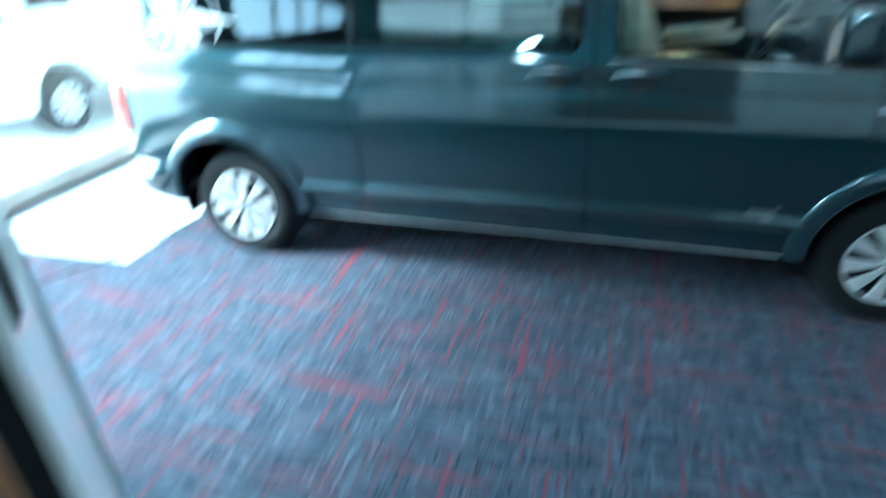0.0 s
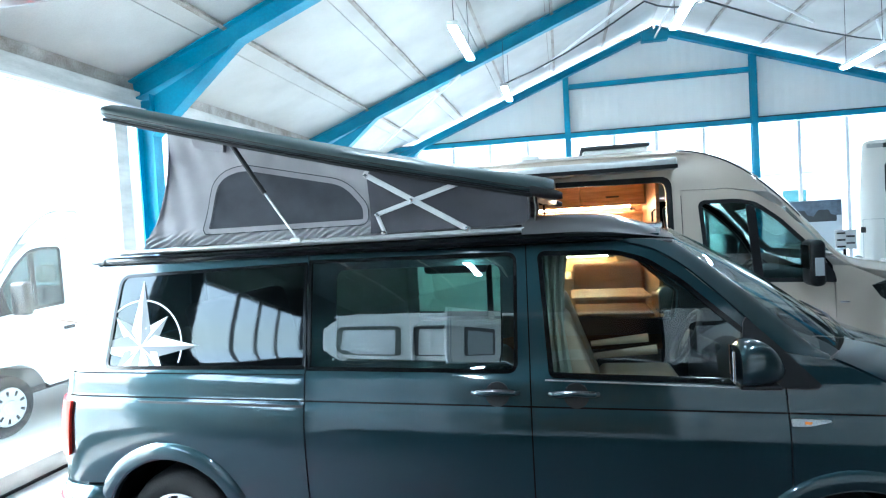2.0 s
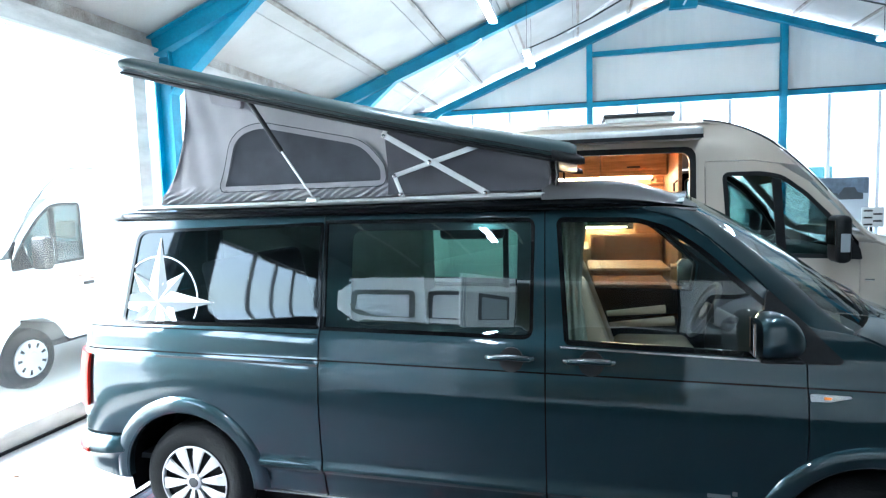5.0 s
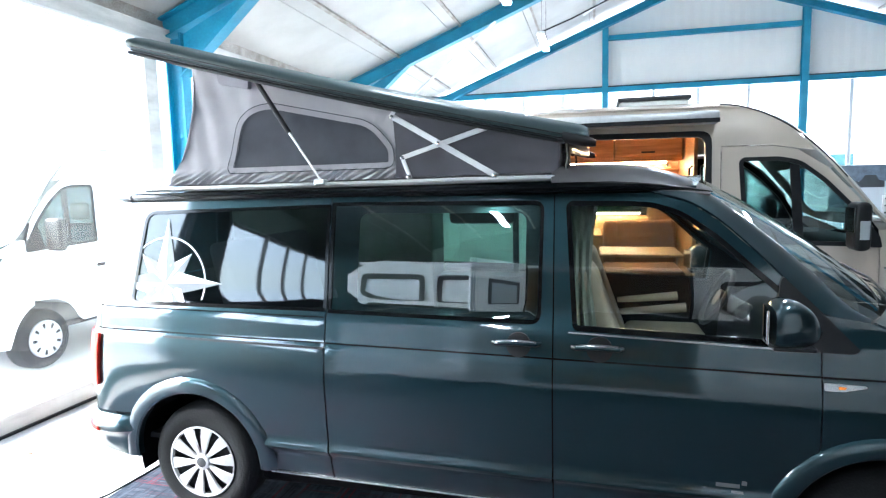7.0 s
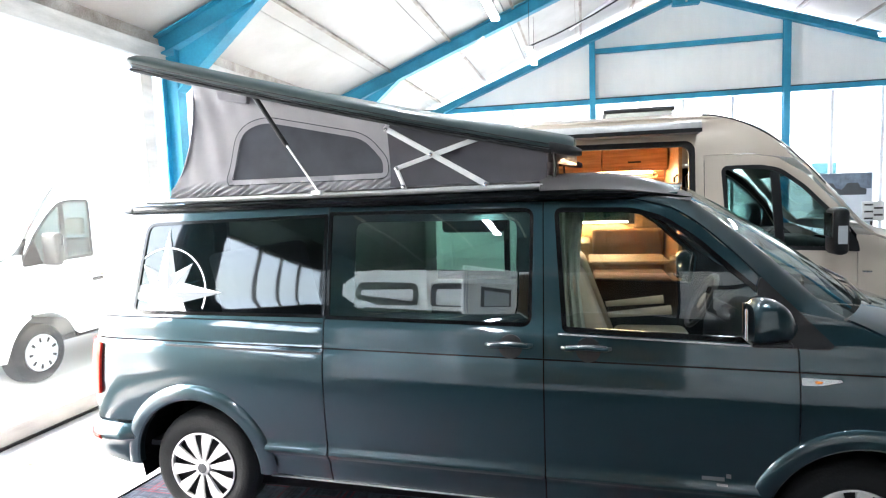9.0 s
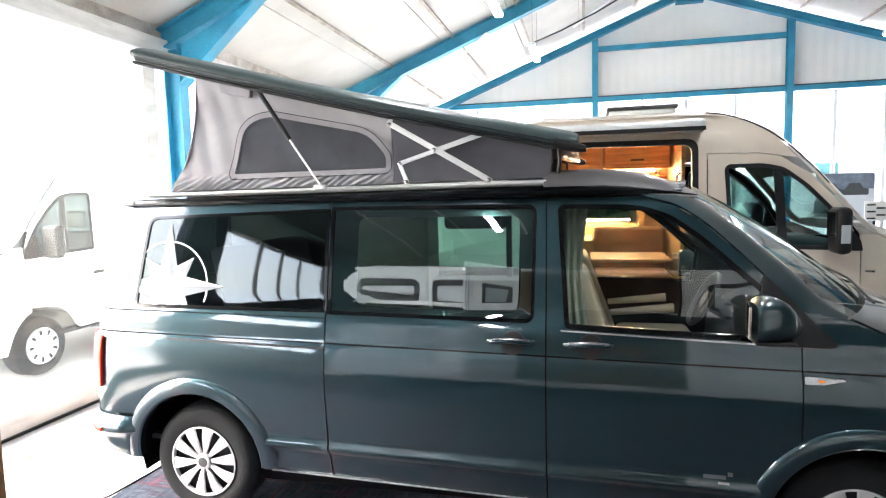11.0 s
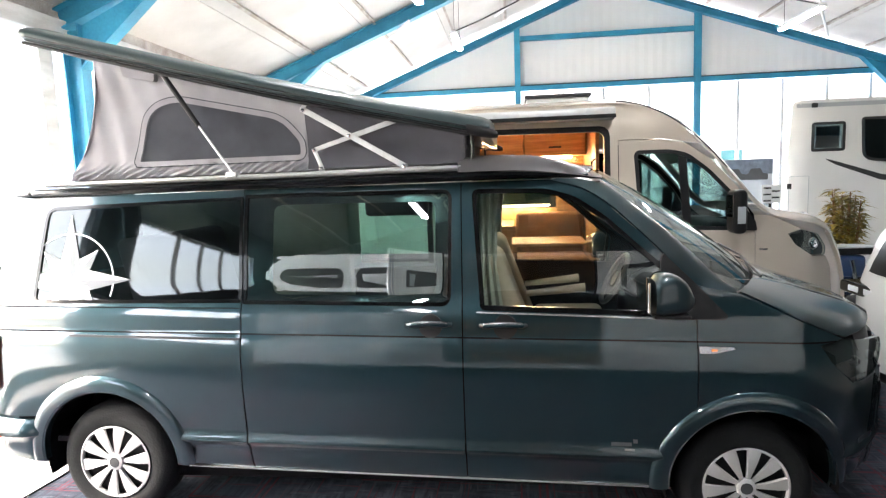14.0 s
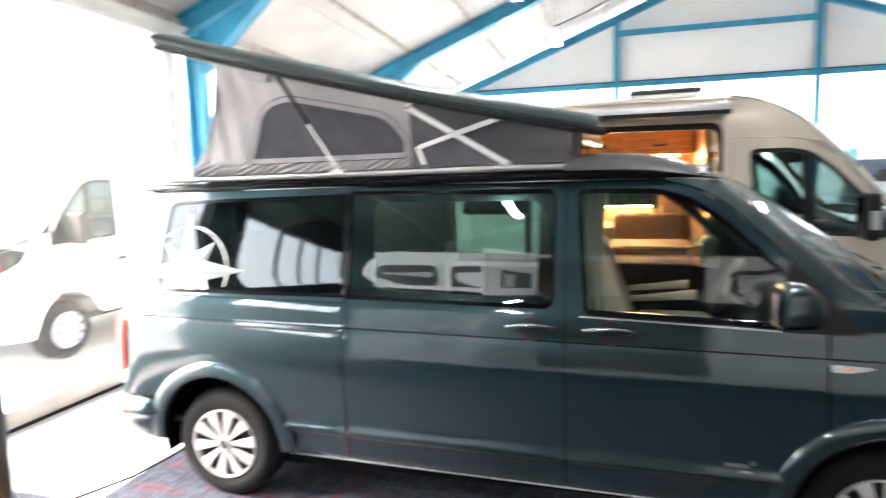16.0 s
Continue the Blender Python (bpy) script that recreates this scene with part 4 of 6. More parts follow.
def tent_grid(far):
    us = even(0, 1, 210)
    def place(u, v):
        left = -0.075 - 0.20 * (1 - v) ** 2.4
        x = left + (2.03 - left) * u
        return canvas_wall(x, v, far=far)
    return surface(us, [w ** 1.7 for w in even(0, 1, 48)], place)


def on_canvas(off, far):
    """Puts a polygon in (x, z) onto the canvas."""
    def place(x, z, d):
        zb, zt = 1.930 + 0.008 * x, lid_z(x) - 0.03
        return canvas_wall(x, max(0, min(1, (z - zb) / (zt - zb))), d, off, far)
    return place


TENT_WIN = rounded([(0.160, 2.025), (0.235, 2.30), (0.39, 2.350), (1.0, 2.220), (1.105, 2.095), (1.108, 2.030)], [0.01, 0.14, 0.14, 0.10, 0.05, 0.01], 8)
TENT_TRIM = grow(TENT_WIN, 0.034)
SHADED_SIDE = [(1.16, 1.945), (2.02, 1.950), (2.02, 2.105), (1.145, 2.318), (1.145, 2.20)]
for far in (False, True):
    wall = part("canvas_wall", tent_grid(far), FABRIC, van, "grey canvas tent wall with soft folds", smooth=True)
    part("canvas_trim", sheet(TENT_TRIM, [TENT_WIN], on_canvas(-0.009, far), 0.004, 0.03), FABRIC_TRIM, wall, "light canvas trim round the tent window", smooth=True)
    for outer, inner in ((0.038, 0.033), (0.003, -0.004)):
        part("seam", sheet(grow(TENT_WIN, outer), [grow(TENT_WIN, inner)], on_canvas(-0.0125, far), 0, 0.02), FABRIC_DARK, wall, "dark stitched seam")
    part("mesh_window", sheet(TENT_WIN, [], on_canvas(-0.005, far), 0, 0.035), FABRIC_DARK, wall, "dark mesh window in the tent", smooth=True)
    # the canvas's shade near the hinge, painted as a darker overlay
    part("shaded_canvas", sheet(SHADED_SIDE, [], on_canvas(-0.012, far), 0, 0.04), shader("shaded_grey_canvas", (0.085, 0.085, 0.10), 0.85, 0, 0.15, 6, 0.35, 700, spec=0.2), wall, "same canvas, painted darker as shade behind the scissor hinge", smooth=True)
    part("pocket", sheet(rounded([(0.125, 2.495), (0.305, 2.458), (0.318, 2.53), (0.118, 2.572)], 0.012), [], on_canvas(-0.045, far), 0.035, 0.03), FABRIC_TRIM, wall, "small canvas flap", smooth=True)

    def fy(y, far=far):
        return y if not far else VAN_WIDE - y
    strut = part("gas_strut", tube([(0.56, fy(0.225), 2.203), (0.352, fy(0.215), 2.535)], 0.014, 12), BLACK, van, "black gas strut", smooth=True)
    part("piston_rod", tube([(0.735, fy(0.235), 1.935), (0.56, fy(0.225), 2.203)], 0.006, 8), ALU, strut, "silver piston rod", smooth=True)
    part("strut_foot", box(0.70, 0.765, min(fy(0.21), fy(0.26)), max(fy(0.21), fy(0.26)), 1.912, 1.944, 0.008), ALU, strut, "silver strut bracket")
    bars = (((1.150, 2.268), (1.715, 1.934), 0.030, 0.222), ((1.672, 2.188), (1.408, 2.108), 0.028, 0.238), ((1.408, 2.108), (1.205, 2.046), 0.024, 0.238), ((1.205, 2.046), (1.250, 1.930), 0.022, 0.238))
    hinge = None
    for (xa, za), (xb, zb), h, y in bars:
        bm = beam((xa, fy(y), za), (xb, fy(y), zb), 0.008, h, 0.003)
        if hinge is None:
            hinge = part("scissor_hinge", bm, ALU, van, "silver scissor hinge of the pop-up roof")
        else:
            part("hinge_bar", bm, ALU, hinge)
    part("hinge_hook", beam((1.150, fy(0.225), 2.262), (1.200, fy(0.225), 2.322), 0.008, 0.022, 0.003), ALU, hinge)
    part("hinge_plate", beam((1.215, fy(0.238), 1.926), (1.80, fy(0.238), 1.932), 0.03, 0.012, 0.003), ALU, hinge)
    for x, z in ((1.408, 2.112), (1.162, 2.258), (1.212, 2.044), (1.70, 1.942), (1.245, 1.945)):
        bm = lathe([(0.001, -0.014), (0.010, -0.012), (0.012, 0.0)], 14, (x, 0.218, z))
        if far:
            for v in bm.verts:
                v.co.y = VAN_WIDE - v.co.y
        part("rivet", bm, CHROME, hinge)
part("canvas_rear", thicken(surface(even(0, 1, 20), even(0, 1, 16), lambda u, v: Vector((-0.075 - 0.20 * (1 - v) ** 2.4 + 0.01 * math.sin(u * 20), 0.29 + 1.32 * u, 1.93 + (lid_z(-0.08) - 0.03 - 1.93) * v))), 0.006), FABRIC, van, "grey canvas rear tent wall", smooth=True)
part("bed_board", box(-0.15, 1.95, 0.32, 1.58, 1.935, 1.955, 0.005), FABRIC, van, "raised bed board inside the pop-up roof")

FABRIC_GREEN = shader("grey_green_laminate", (0.30, 0.31, 0.25), 0.55, 0, 0.25, 4, 0.1, 80)
# cabin: floor, seats, dashboard, wheel, rear fittings
part("cabin_floor", box(-0.75, 3.25, 0.12, 1.78, 0.42, 0.45), DASH, van)


def seat(x, y, mother):
    body = part("seat", box(x, x + 0.52, y - 0.25, y + 0.25, 0.72, 0.90, 0.06, seg=4), CREAM, mother, "cream leather front seat", smooth=True)
    bm = box(-0.06, 0.06, y - 0.24, y + 0.24, 0, 0.62, 0.05, seg=4)
    for v in bm.verts:
        v.co = Vector((x - 0.04 + v.co.x - v.co.z * 0.36, v.co.y, 0.84 + v.co.z))
    part("backrest", bm, CREAM, body, smooth=True)
    bm = box(-0.045, 0.045, y - 0.13, y + 0.13, 0, 0.20, 0.04, seg=4)
    for v in bm.verts:
        v.co = Vector((x - 0.28 + v.co.x - v.co.z * 0.3, v.co.y, 1.49 + v.co.z))
    part("headrest", bm, FABRIC_GREEN, body, "grey headrest", smooth=True)
    for s in ((1,) if y < 1 else (-1,)):
        part("armrest", tube([(x - 0.06, y + s * 0.28, 1.14), (x + 0.30, y + s * 0.28, 1.175)], 0.028, 12, radii=(0.018, 0.028)), CREAM, body, smooth=True)
    part("seat_base", box(x + 0.05, x + 0.45, y - 0.2, y + 0.2, 0.45, 0.72, 0.02), DASH, body, "dark seat base")


seat(2.40, 0.48, van)
seat(2.40, 1.40, van)


def dashboard(u, v):
    a = math.pi * u
    return Vector((3.10 + 0.34 * (1 - math.cos(a)) / 2 * 1.6 - 0.05 * math.cos(6 * v), 0.16 + 1.58 * v, 0.78 + 0.40 * math.sin(a * 0.72) ** 0.6))


part("dashboard", thicken(surface(even(0, 1, 14), even(0, 1, 16), dashboard), 0.02), DASH, van, "dark dashboard", smooth=True)
bm = bmesh.new()
ringm = Matrix.Translation((2.98, 1.40, 1.12)) @ Euler((0, radians(-62), 0)).to_matrix().to_4x4()
pts = [ringm @ Vector((0.19 * math.cos(a), 0.19 * math.sin(a), 0)) for a in even(0, 2 * math.pi, 32)]
part("steering_wheel", tube(pts, 0.017, 8, cap=False), BLACK, van, "black steering wheel", smooth=True)
part("steering_boss", tube([ringm @ Vector((0, 0, 0.0)), ringm @ Vector((0.0, 0, -0.25))], 0.06, 14), BLACK, van, smooth=True)
bm = box(2.78, 2.81, 0.83, 1.07, 1.60, 1.69, 0.012)
part("rear_view_mirror", bm, BLACK, van)
part("mirror_face", box(2.772, 2.776, 0.845, 1.055, 1.61, 1.68, 0.001), CHROME, van, "mirror glass inside the windscreen")
bench = part("rear_bench", box(0.10, 0.62, 0.30, 1.55, 0.45, 0.90, 0.05, seg=3), CREAM, van, "cream rear bench", smooth=True)
bm = box(0.0, 0.14, 0.30, 1.55, 0, 0.72, 0.05, seg=3)
for v in bm.verts:
    v.co = Vector((v.co.x + 0.08 - v.co.z * 0.22, v.co.y, 0.86 + v.co.z))
part("bench_back", bm, FABRIC, bench, "grey bench backrest", smooth=True)
part("side_cabinet", box(0.50, 2.00, 1.48, 1.76, 0.45, 1.22, 0.01), DASH, van, "low dark kitchen cabinet along the far side")
part("wardrobe", box(-0.60, 1.05, 1.38, 1.72, 0.45, 1.80, 0.01), FABRIC_GREEN, van, "tall grey-green wardrobe at the rear")
def curtain(x0, x1):
    return thicken(surface(even(0, 1, 30), even(0, 1, 6), lambda u, v: Vector((x0 + (x1 - x0) * u, 1.70 - 0.10 * v + 0.015 * math.sin(u * 24), 1.22 + 0.56 * v))), 0.004)
part("rolled_blind", box(1.12, 1.62, 1.60, 1.68, 1.60, 1.76, 0.035, seg=3), DASH, van, "dark rolled blind above the far window", smooth=True)
part("window_post", box(1.60, 1.645, 1.66, 1.70, 1.22, 1.78, 0.006), BLACK, van, "black post of the far window")
part("curtain", curtain(0.72, 0.92), FABRIC, van, "grey curtain", smooth=True)
part("curtain", curtain(1.80, 1.94), FABRIC, van, "grey curtain", smooth=True)
def pillar_curtain(side):
    return thicken(surface(even(0, 1, 24), even(0, 1, 8), lambda u, v: Vector((2.08 + (0.13 - 0.03 * math.sin(math.pi * v)) * u, (0.20 + 0.10 * v + 0.014 * math.sin(u * 20)) if side == 0 else VAN_WIDE - 0.20 - 0.10 * v - 0.014 * math.sin(u * 20), 1.16 + 0.62 * v))), 0.004)


for side in (0, 1):
    part("curtain", pillar_curtain(side), FABRIC_GREEN, van, "grey-green curtain drawn to the door pillar", smooth=True)
part("cabin_lining", surface(even(-0.5, 2.6, 8), even(0, 1, 4), lambda u, v: Vector((u, 0.26 + 1.38 * v, 1.845))), FABRIC, van, "grey headlining")

# ---- a panel van cab and body, for the champagne camper and the white one in the yard ----
CAB_LINE = [(-5.1, 2.50), (-1.0, 2.505), (-0.75, 2.45), (-0.48, 2.30), (-0.22, 2.06), (0.0, 1.80), (0.28, 1.485), (0.75, 1.365), (0.98, 1.20), (1.10, 0.85), (1.12, 0.40)]
VW = 2.05


def cab_side(x, z, depth=0.0, off=0.0):
    y = curve(z, [(0.30, 0.07), (0.45, 0.01), (0.9, 0.0), (1.30, 0.008), (1.40, 0.03), (2.2, 0.10), (2.40, 0.13), (2.48, 0.17), (2.53, 0.25)])
    if x > 0.30:
        y += 0.45 * ((x - 0.30) / 0.72) ** 2.1
    r = math.hypot(x, z - 0.36)
    if z > 0.3 and abs(r - 0.43) < 0.09:
        y -= 0.022 * (1 - abs(r - 0.43) / 0.09)
    return Vector((x, y + depth + off, z))


def cab_far(x, z, depth=0.0, off=0.0):
    p = cab_side(x, z, depth, off)
    return Vector((p.x, VW - p.y, p.z))


def panel_van(label, paint, group="", opening=True, rear=-5.0, wheel_drop=lambda x: 0.0):
    ob = thing("camper_bus", (0, 0, 0), label, "van", group)
    win = rounded([(-0.80, 1.375), (0.10, 1.350), (0.115, 1.42), (-0.02, 1.655), (-0.22, 1.875), (-0.40, 2.02), (-0.55, 2.055), (-0.845, 2.055)], [0.03, 0.02, 0.02, 0.05, 0.05, 0.05, 0.05, 0.05])
    door = [(-0.985, 0.45), (-0.50, 0.45)] + arc(0, 0.36, 0.43, 160, 90, 10) + [(0.155, 0.80), (0.155, 1.40), (0.02, 1.72), (-0.20, 1.97), (-0.42, 2.12), (-0.62, 2.155), (-0.985, 2.155)]
    body_top = [(-0.46, 2.30), (-0.74, 2.46), (-0.98, 2.510), (rear, 2.510)]
    body = [(rear, 0.38), (-3.6, 0.38)] + arc(-3.95 + 0.35, 0.36, 0.40, 180, 0, 14)[1:-1] + [(-3.1, 0.38), (-0.992, 0.38), (-0.992, 2.163), (-0.62, 2.163), (-0.42, 2.128), (-0.30, 2.11)] + body_top
    hole = rounded([(-2.28, 0.48), (-1.08, 0.48), (-1.08, 2.275), (-2.28, 2.285)], 0.09)
    wing = [(0.161, 0.80)] + arc(0, 0.36, 0.43, 68, -5, 14) + [(0.60, 0.33), (0.96, 0.36), (1.01, 0.62), (0.95, 0.95), (0.86, 1.07), (0.68, 1.09), (0.50, 1.20), (0.43, 1.30), (0.56, 1.335), (0.44, 1.39), (0.28, 1.465), (0.161, 1.47)]
    for place, far in ((cab_side, False), (cab_far, True)):
        part("body_side", sheet(body, [hole] if opening and not far else [], place, 0.03, 0.09), paint, ob, smooth=True)
        d = part("cab_door", sheet(door, [win], place, 0.014, 0.06), paint, ob, smooth=True)
        part("front_wing", sheet(wing, [], place, 0.014, 0.05), paint, ob, smooth=True)
        pane = part("window", sheet(grow(win, -0.003), [], lambda u, v, k: place(u, v, k, 0.006), 0, 0.08), CAB_GLASS, d, smooth=True)
        pane.visible_shadow = False
        part("window_seal", sheet(grow(win, 0.012), [grow(win, -0.022)], lambda u, v, k: place(u, v, k, -0.003), 0.012, 0.06), BLACK, d, "black window seal")
        part("window_post", sheet([(-0.44, 1.39), (-0.37, 1.39), (-0.405, 1.99), (-0.475, 2.01)], [], lambda u, v, k: place(u, v, k, 0.002), 0.02, 0.08), BLACK, d, "black window post")
        part("seam_shell", sheet([(-1.02, 0.45), (-0.45, 0.42)] + arc(0, 0.36, 0.44, 165, 0, 16) + [(0.5, 0.4), (0.45, 1.2), (0.2, 1.42), (0.0, 1.70), (-0.25, 1.98), (-0.45, 2.12), (-1.02, 2.12)], [grow(win, 0.01)], lambda u, v, k: place(u, v, k, 0.02), 0, 0.1), INNER, ob)
        head = rounded([(0.43, 1.305), (0.50, 1.205), (0.68, 1.095), (0.85, 1.08), (0.86, 1.15), (0.74, 1.28), (0.56, 1.33)], 0.03)
        lens = part("headlight", sheet(head, [], lambda u, v, k: place(u, v, k, 0.05), 0, 0.05), BLACK, ob, "dark headlight housing", smooth=True)
        cover = part("lens", sheet(grow(head, 0.004), [], lambda u, v, k: place(u, v, k, 0.004), 0.02, 0.05), CLEAR_GLASS, lens, smooth=True)
        cover.visible_shadow = False
        bm = bmesh.new()
        bmesh.ops.create_uvsphere(bm, u_segments=14, v_segments=8, radius=0.06, matrix=Matrix.Translation(place(0.70, 1.19, 0, 0.06)))
        part("reflector", bm, CHROME, lens, smooth=True)
        part("badge", sheet([(0.19, 1.165), (0.26, 1.163), (0.26, 1.178), (0.19, 1.18)], [], lambda u, v, k: place(u, v, k, -0.003), 0.004, 0.04), CHROME, ob, "small chrome wing badge")
        # mirror: black arm and head with a pale lower lens
        s = -1 if not far else 1
        base = 0.0 if not far else VW
        m = part("door_mirror", box(-0.115, 0.0, min(base + s * 0.05, base + s * 0.27), max(base + s * 0.05, base + s * 0.27), 1.33, 1.70, 0.045, seg=3), BLACK, ob, "tall black door mirror", smooth=True)
        part("mirror_glass", box(-0.123, -0.117, min(base + s * 0.075, base + s * 0.25), max(base + s * 0.075, base + s * 0.25), 1.47, 1.66, 0.002), CHROME, m, "mirror glass")
        part("mirror_lens", box(-0.09, -0.025, base + s * 0.272 - 0.004, base + s * 0.272 + 0.004, 1.42, 1.56, 0.003), DECAL_GREY if not far else BLACK, m, "pale lamp lens in the mirror")
        part("mirror_foot", sheet(rounded([(-0.06, 1.345), (0.17, 1.335), (0.16, 1.42), (0.0, 1.64)], 0.02), [], lambda u, v, k: place(u, v, k, -0.02), 0.04, 0.06), BLACK, ob, "black mirror foot", smooth=True)
        part("door_grip", sheet(rounded([(-0.90, 1.06), (-0.74, 1.06), (-0.74, 1.10), (-0.90, 1.10)], 0.015), [], lambda u, v, k: place(u, v, k, -0.01), 0.02, 0.03), BLACK, ob, "black door handle")
        part("body_stripe", sheet([(-0.95, 1.10), (-0.60, 1.20), (-0.28, 1.255), (-0.28, 1.262), (-0.60, 1.212), (-0.95, 1.115)], [], lambda u, v, k: place(u, v, k, -0.003), 0.004, 0.05), WOOD_DARK, ob, "thin brown side stripe")
        for cx in (0.0, -3.6):
            def put(bm):
                for v in bm.verts:
                    v.co = Vector((cx + v.co.x, 0.05 + v.co.y if not far else VW - 0.05 - v.co.y, 0.335 + wheel_drop(cx) + v.co.z))
                return bm
            t = part("wheel", put(lathe([(0.20, 0.03), (0.22, 0.0), (0.28, 0.0), (0.325, 0.03), (0.335, 0.06), (0.335, 0.20), (0.30, 0.23), (0.2, 0.22)], 44)), RUBBER, ob, "black tyre", smooth=True)
            cov = lathe([(0.212, 0.012), (0.205, -0.004), (0.16, -0.012), (0.08, -0.012), (0.07, -0.022), (0.001, -0.026)], 44)
            part("wheel_cover", put(cov), SILVER, t, "silver wheel cover", smooth=True)
            slots = bmesh.new()
            for k in range(9):
                a = 2 * math.pi * k / 9
                for r0 in (0.125,):
                    q = [(r0, -0.012), (r0 + 0.055, -0.018), (r0 + 0.055, 0.018), (r0, 0.012)]
                    slots.faces.new([slots.verts.new((u * math.cos(a) - w * math.sin(a), -0.0145, u * math.sin(a) + w * math.cos(a))) for u, w in q])
            part("cover_slot", put(slots), BLACK, t, "dark slots of the wheel cover")

    def over(u, v):
        """Roof, windscreen and bonnet in one line: u along the line, v across."""
        k = min(len(CAB_LINE) - 2, int(u))
        (xa, za), (xb, zb) = CAB_LINE[k], CAB_LINE[k + 1]
        t = u - k
        x = xa + (xb - xa) * t if u < 2 else curve(u, [(i, p[0]) for i, p in enumerate(CAB_LINE)])
        z = curve(u, [(i, p[1]) for i, p in enumerate(CAB_LINE)])
        x = max(x, rear)
        w = 1 - (2 * v - 1) ** 2
        y0 = cab_side(min(x, 1.0), min(z, 2.48)).y
        return Vector((x + (0.16 * w if u > 3 else 0.16 * w * max(0, u - 2)), y0 + (VW - 2 * y0) * v, z + 0.05 * min(1, 3 * w)))

    vs = [0, .01, .03, .07, .15, .3, .5, .7, .85, .93, .97, .99, 1]
    part("roof_skin", thicken(surface(even(0, 4.5, 30), vs, over), 0.012), paint, ob, smooth=True)
    ws = part("windscreen", surface(even(4.5, 6.0, 10), vs, over), CLEAR_GLASS, ob, smooth=True)
    ws.visible_shadow = False
    for s in (0, 1):
        part("roof_pillar", thicken(surface(even(4.3, 6.0, 12), even(0, 1, 3), lambda u, v: over(u, (0.0 + 0.05 * v) if s == 0 else 1 - 0.05 * v) + Vector((0, 0, 0.006))), 0.02), paint, ob, smooth=True)
    for side in (0, 1):
        part("roof_seam", tube([over(u, side) + Vector((0.004, -0.004 if side == 0 else 0.004, 0.008)) for u in even(1.0, 4.7, 24)], 0.006, 6), BLACK, ob, "dark roof seam", smooth=True)
    part("bonnet", thicken(surface(even(6.0, 7.6, 14), vs, over), 0.012), paint, ob, smooth=True)
    part("front_bumper", thicken(surface(even(7.6, 10, 12), vs, over), 0.03), paint, ob, smooth=True)
    part("grille", thicken(surface(even(7.7, 8.5, 4), even(0.25, 0.75, 10), lambda u, v: over(u, v) + Vector((0.008, 0, 0))), 0.01), BLACK, ob, "black grille", smooth=True)
    part("rear_wall", box(rear, rear + 0.04, 0.10, VW - 0.10, 0.38, 2.48), paint, ob)
    part("van_floor", box(rear, 0.0, 0.08, VW - 0.08, 0.40, 0.47), DASH, ob, "dark floor")
    part("dashboard", box(0.02, 0.36, 0.15, VW - 0.15, 0.8, 1.36, 0.08, seg=3), DASH, ob, "dark dashboard", smooth=True)
    for y in (0.50, 1.55):
        s = part("cab_seat", box(-0.95, -0.45, y - 0.24, y + 0.24, 0.75, 0.98, 0.05, seg=3), DASH, ob, "dark cab seat", smooth=True)
        bm = box(-0.06, 0.06, y - 0.23, y + 0.23, 0, 0.65, 0.05, seg=3)
        for v in bm.verts:
            v.co = Vector((-0.92 + v.co.x - 0.2 * v.co.z, v.co.y, 0.93 + v.co.z))
        part("backrest", bm, DASH, s, smooth=True)
        bm = box(-1.09, -1.0, y - 0.13, y + 0.13, 1.62, 1.84, 0.04, seg=3)
        part("headrest", bm, CREAM, s, "tan headrest", smooth=True)
    pts = [Vector((-0.12 + 0.11 * math.cos(a), 1.55 + 0.19 * math.sin(a), 1.28 + 0.15 * math.cos(a))) for a in even(0, 2 * math.pi, 24)]
    part("steering_wheel", tube(pts, 0.016, 8, cap=False), BLACK, ob, smooth=True)
    return ob


camper = panel_van("champagne camper bus, side door open to warm oak interior", BEIGE, wheel_drop=lambda x: floor_z(4.2 + x))
camper.name = "camper_bus"
# fittings of the open camper, in its own measures
part("side_awning", box(-3.4, -1.03, -0.055, 0.10, 2.345, 2.445, 0.02, seg=3), ALU, camper, "silver and dark awning cassette", smooth=True)
part("awning_lip", box(-3.4, -1.03, -0.060, -0.054, 2.350, 2.385, 0.002), BLACK, camper, "dark lip of the awning cassette")
hole_outer = rounded([(-2.30, 0.46), (-1.06, 0.46), (-1.06, 2.295), (-2.30, 2.305)], 0.10)
hole_inner = rounded([(-2.25, 0.50), (-1.11, 0.50), (-1.11, 2.245), (-2.25, 2.255)], 0.08)
part("door_seal", sheet(hole_outer, [hole_inner], lambda u, v, k: cab_side(u, v, k, -0.004), 0.05, 0.08), BLACK, camper, "black door opening seal", smooth=True)
slid = part("sliding_door", sheet(rounded([(-3.56, 0.45), (-2.36, 0.45), (-2.36, 2.30), (-3.56, 2.30)], 0.08), [], lambda u, v, k: cab_side(u, v, k, -0.075), 0.05, 0.1), BEIGE, camper, "slid-back side door", smooth=True)
vent = part("roof_vent", box(-1.78, -1.18, 0.55, 1.25, 2.56, 2.62, 0.02), WHITE, camper, "white roof vent base")
part("vent_cover", box(-1.80, -1.16, 0.53, 1.27, 2.62, 2.655, 0.012), DASH, vent, "smoked vent cover")
bm = lathe([(0.001, -0.05), (0.12, -0.045), (0.16, 0.0), (0.16, 0.03)], 24)
for v in bm.verts:
    v.co = Vector((-2.35 + v.co.x * 1.2, 0.8 + v.co.z, 2.58 - v.co.y))
part("antenna_dome", bm, WHITE, camper, "flat white antenna dome", smooth=True)
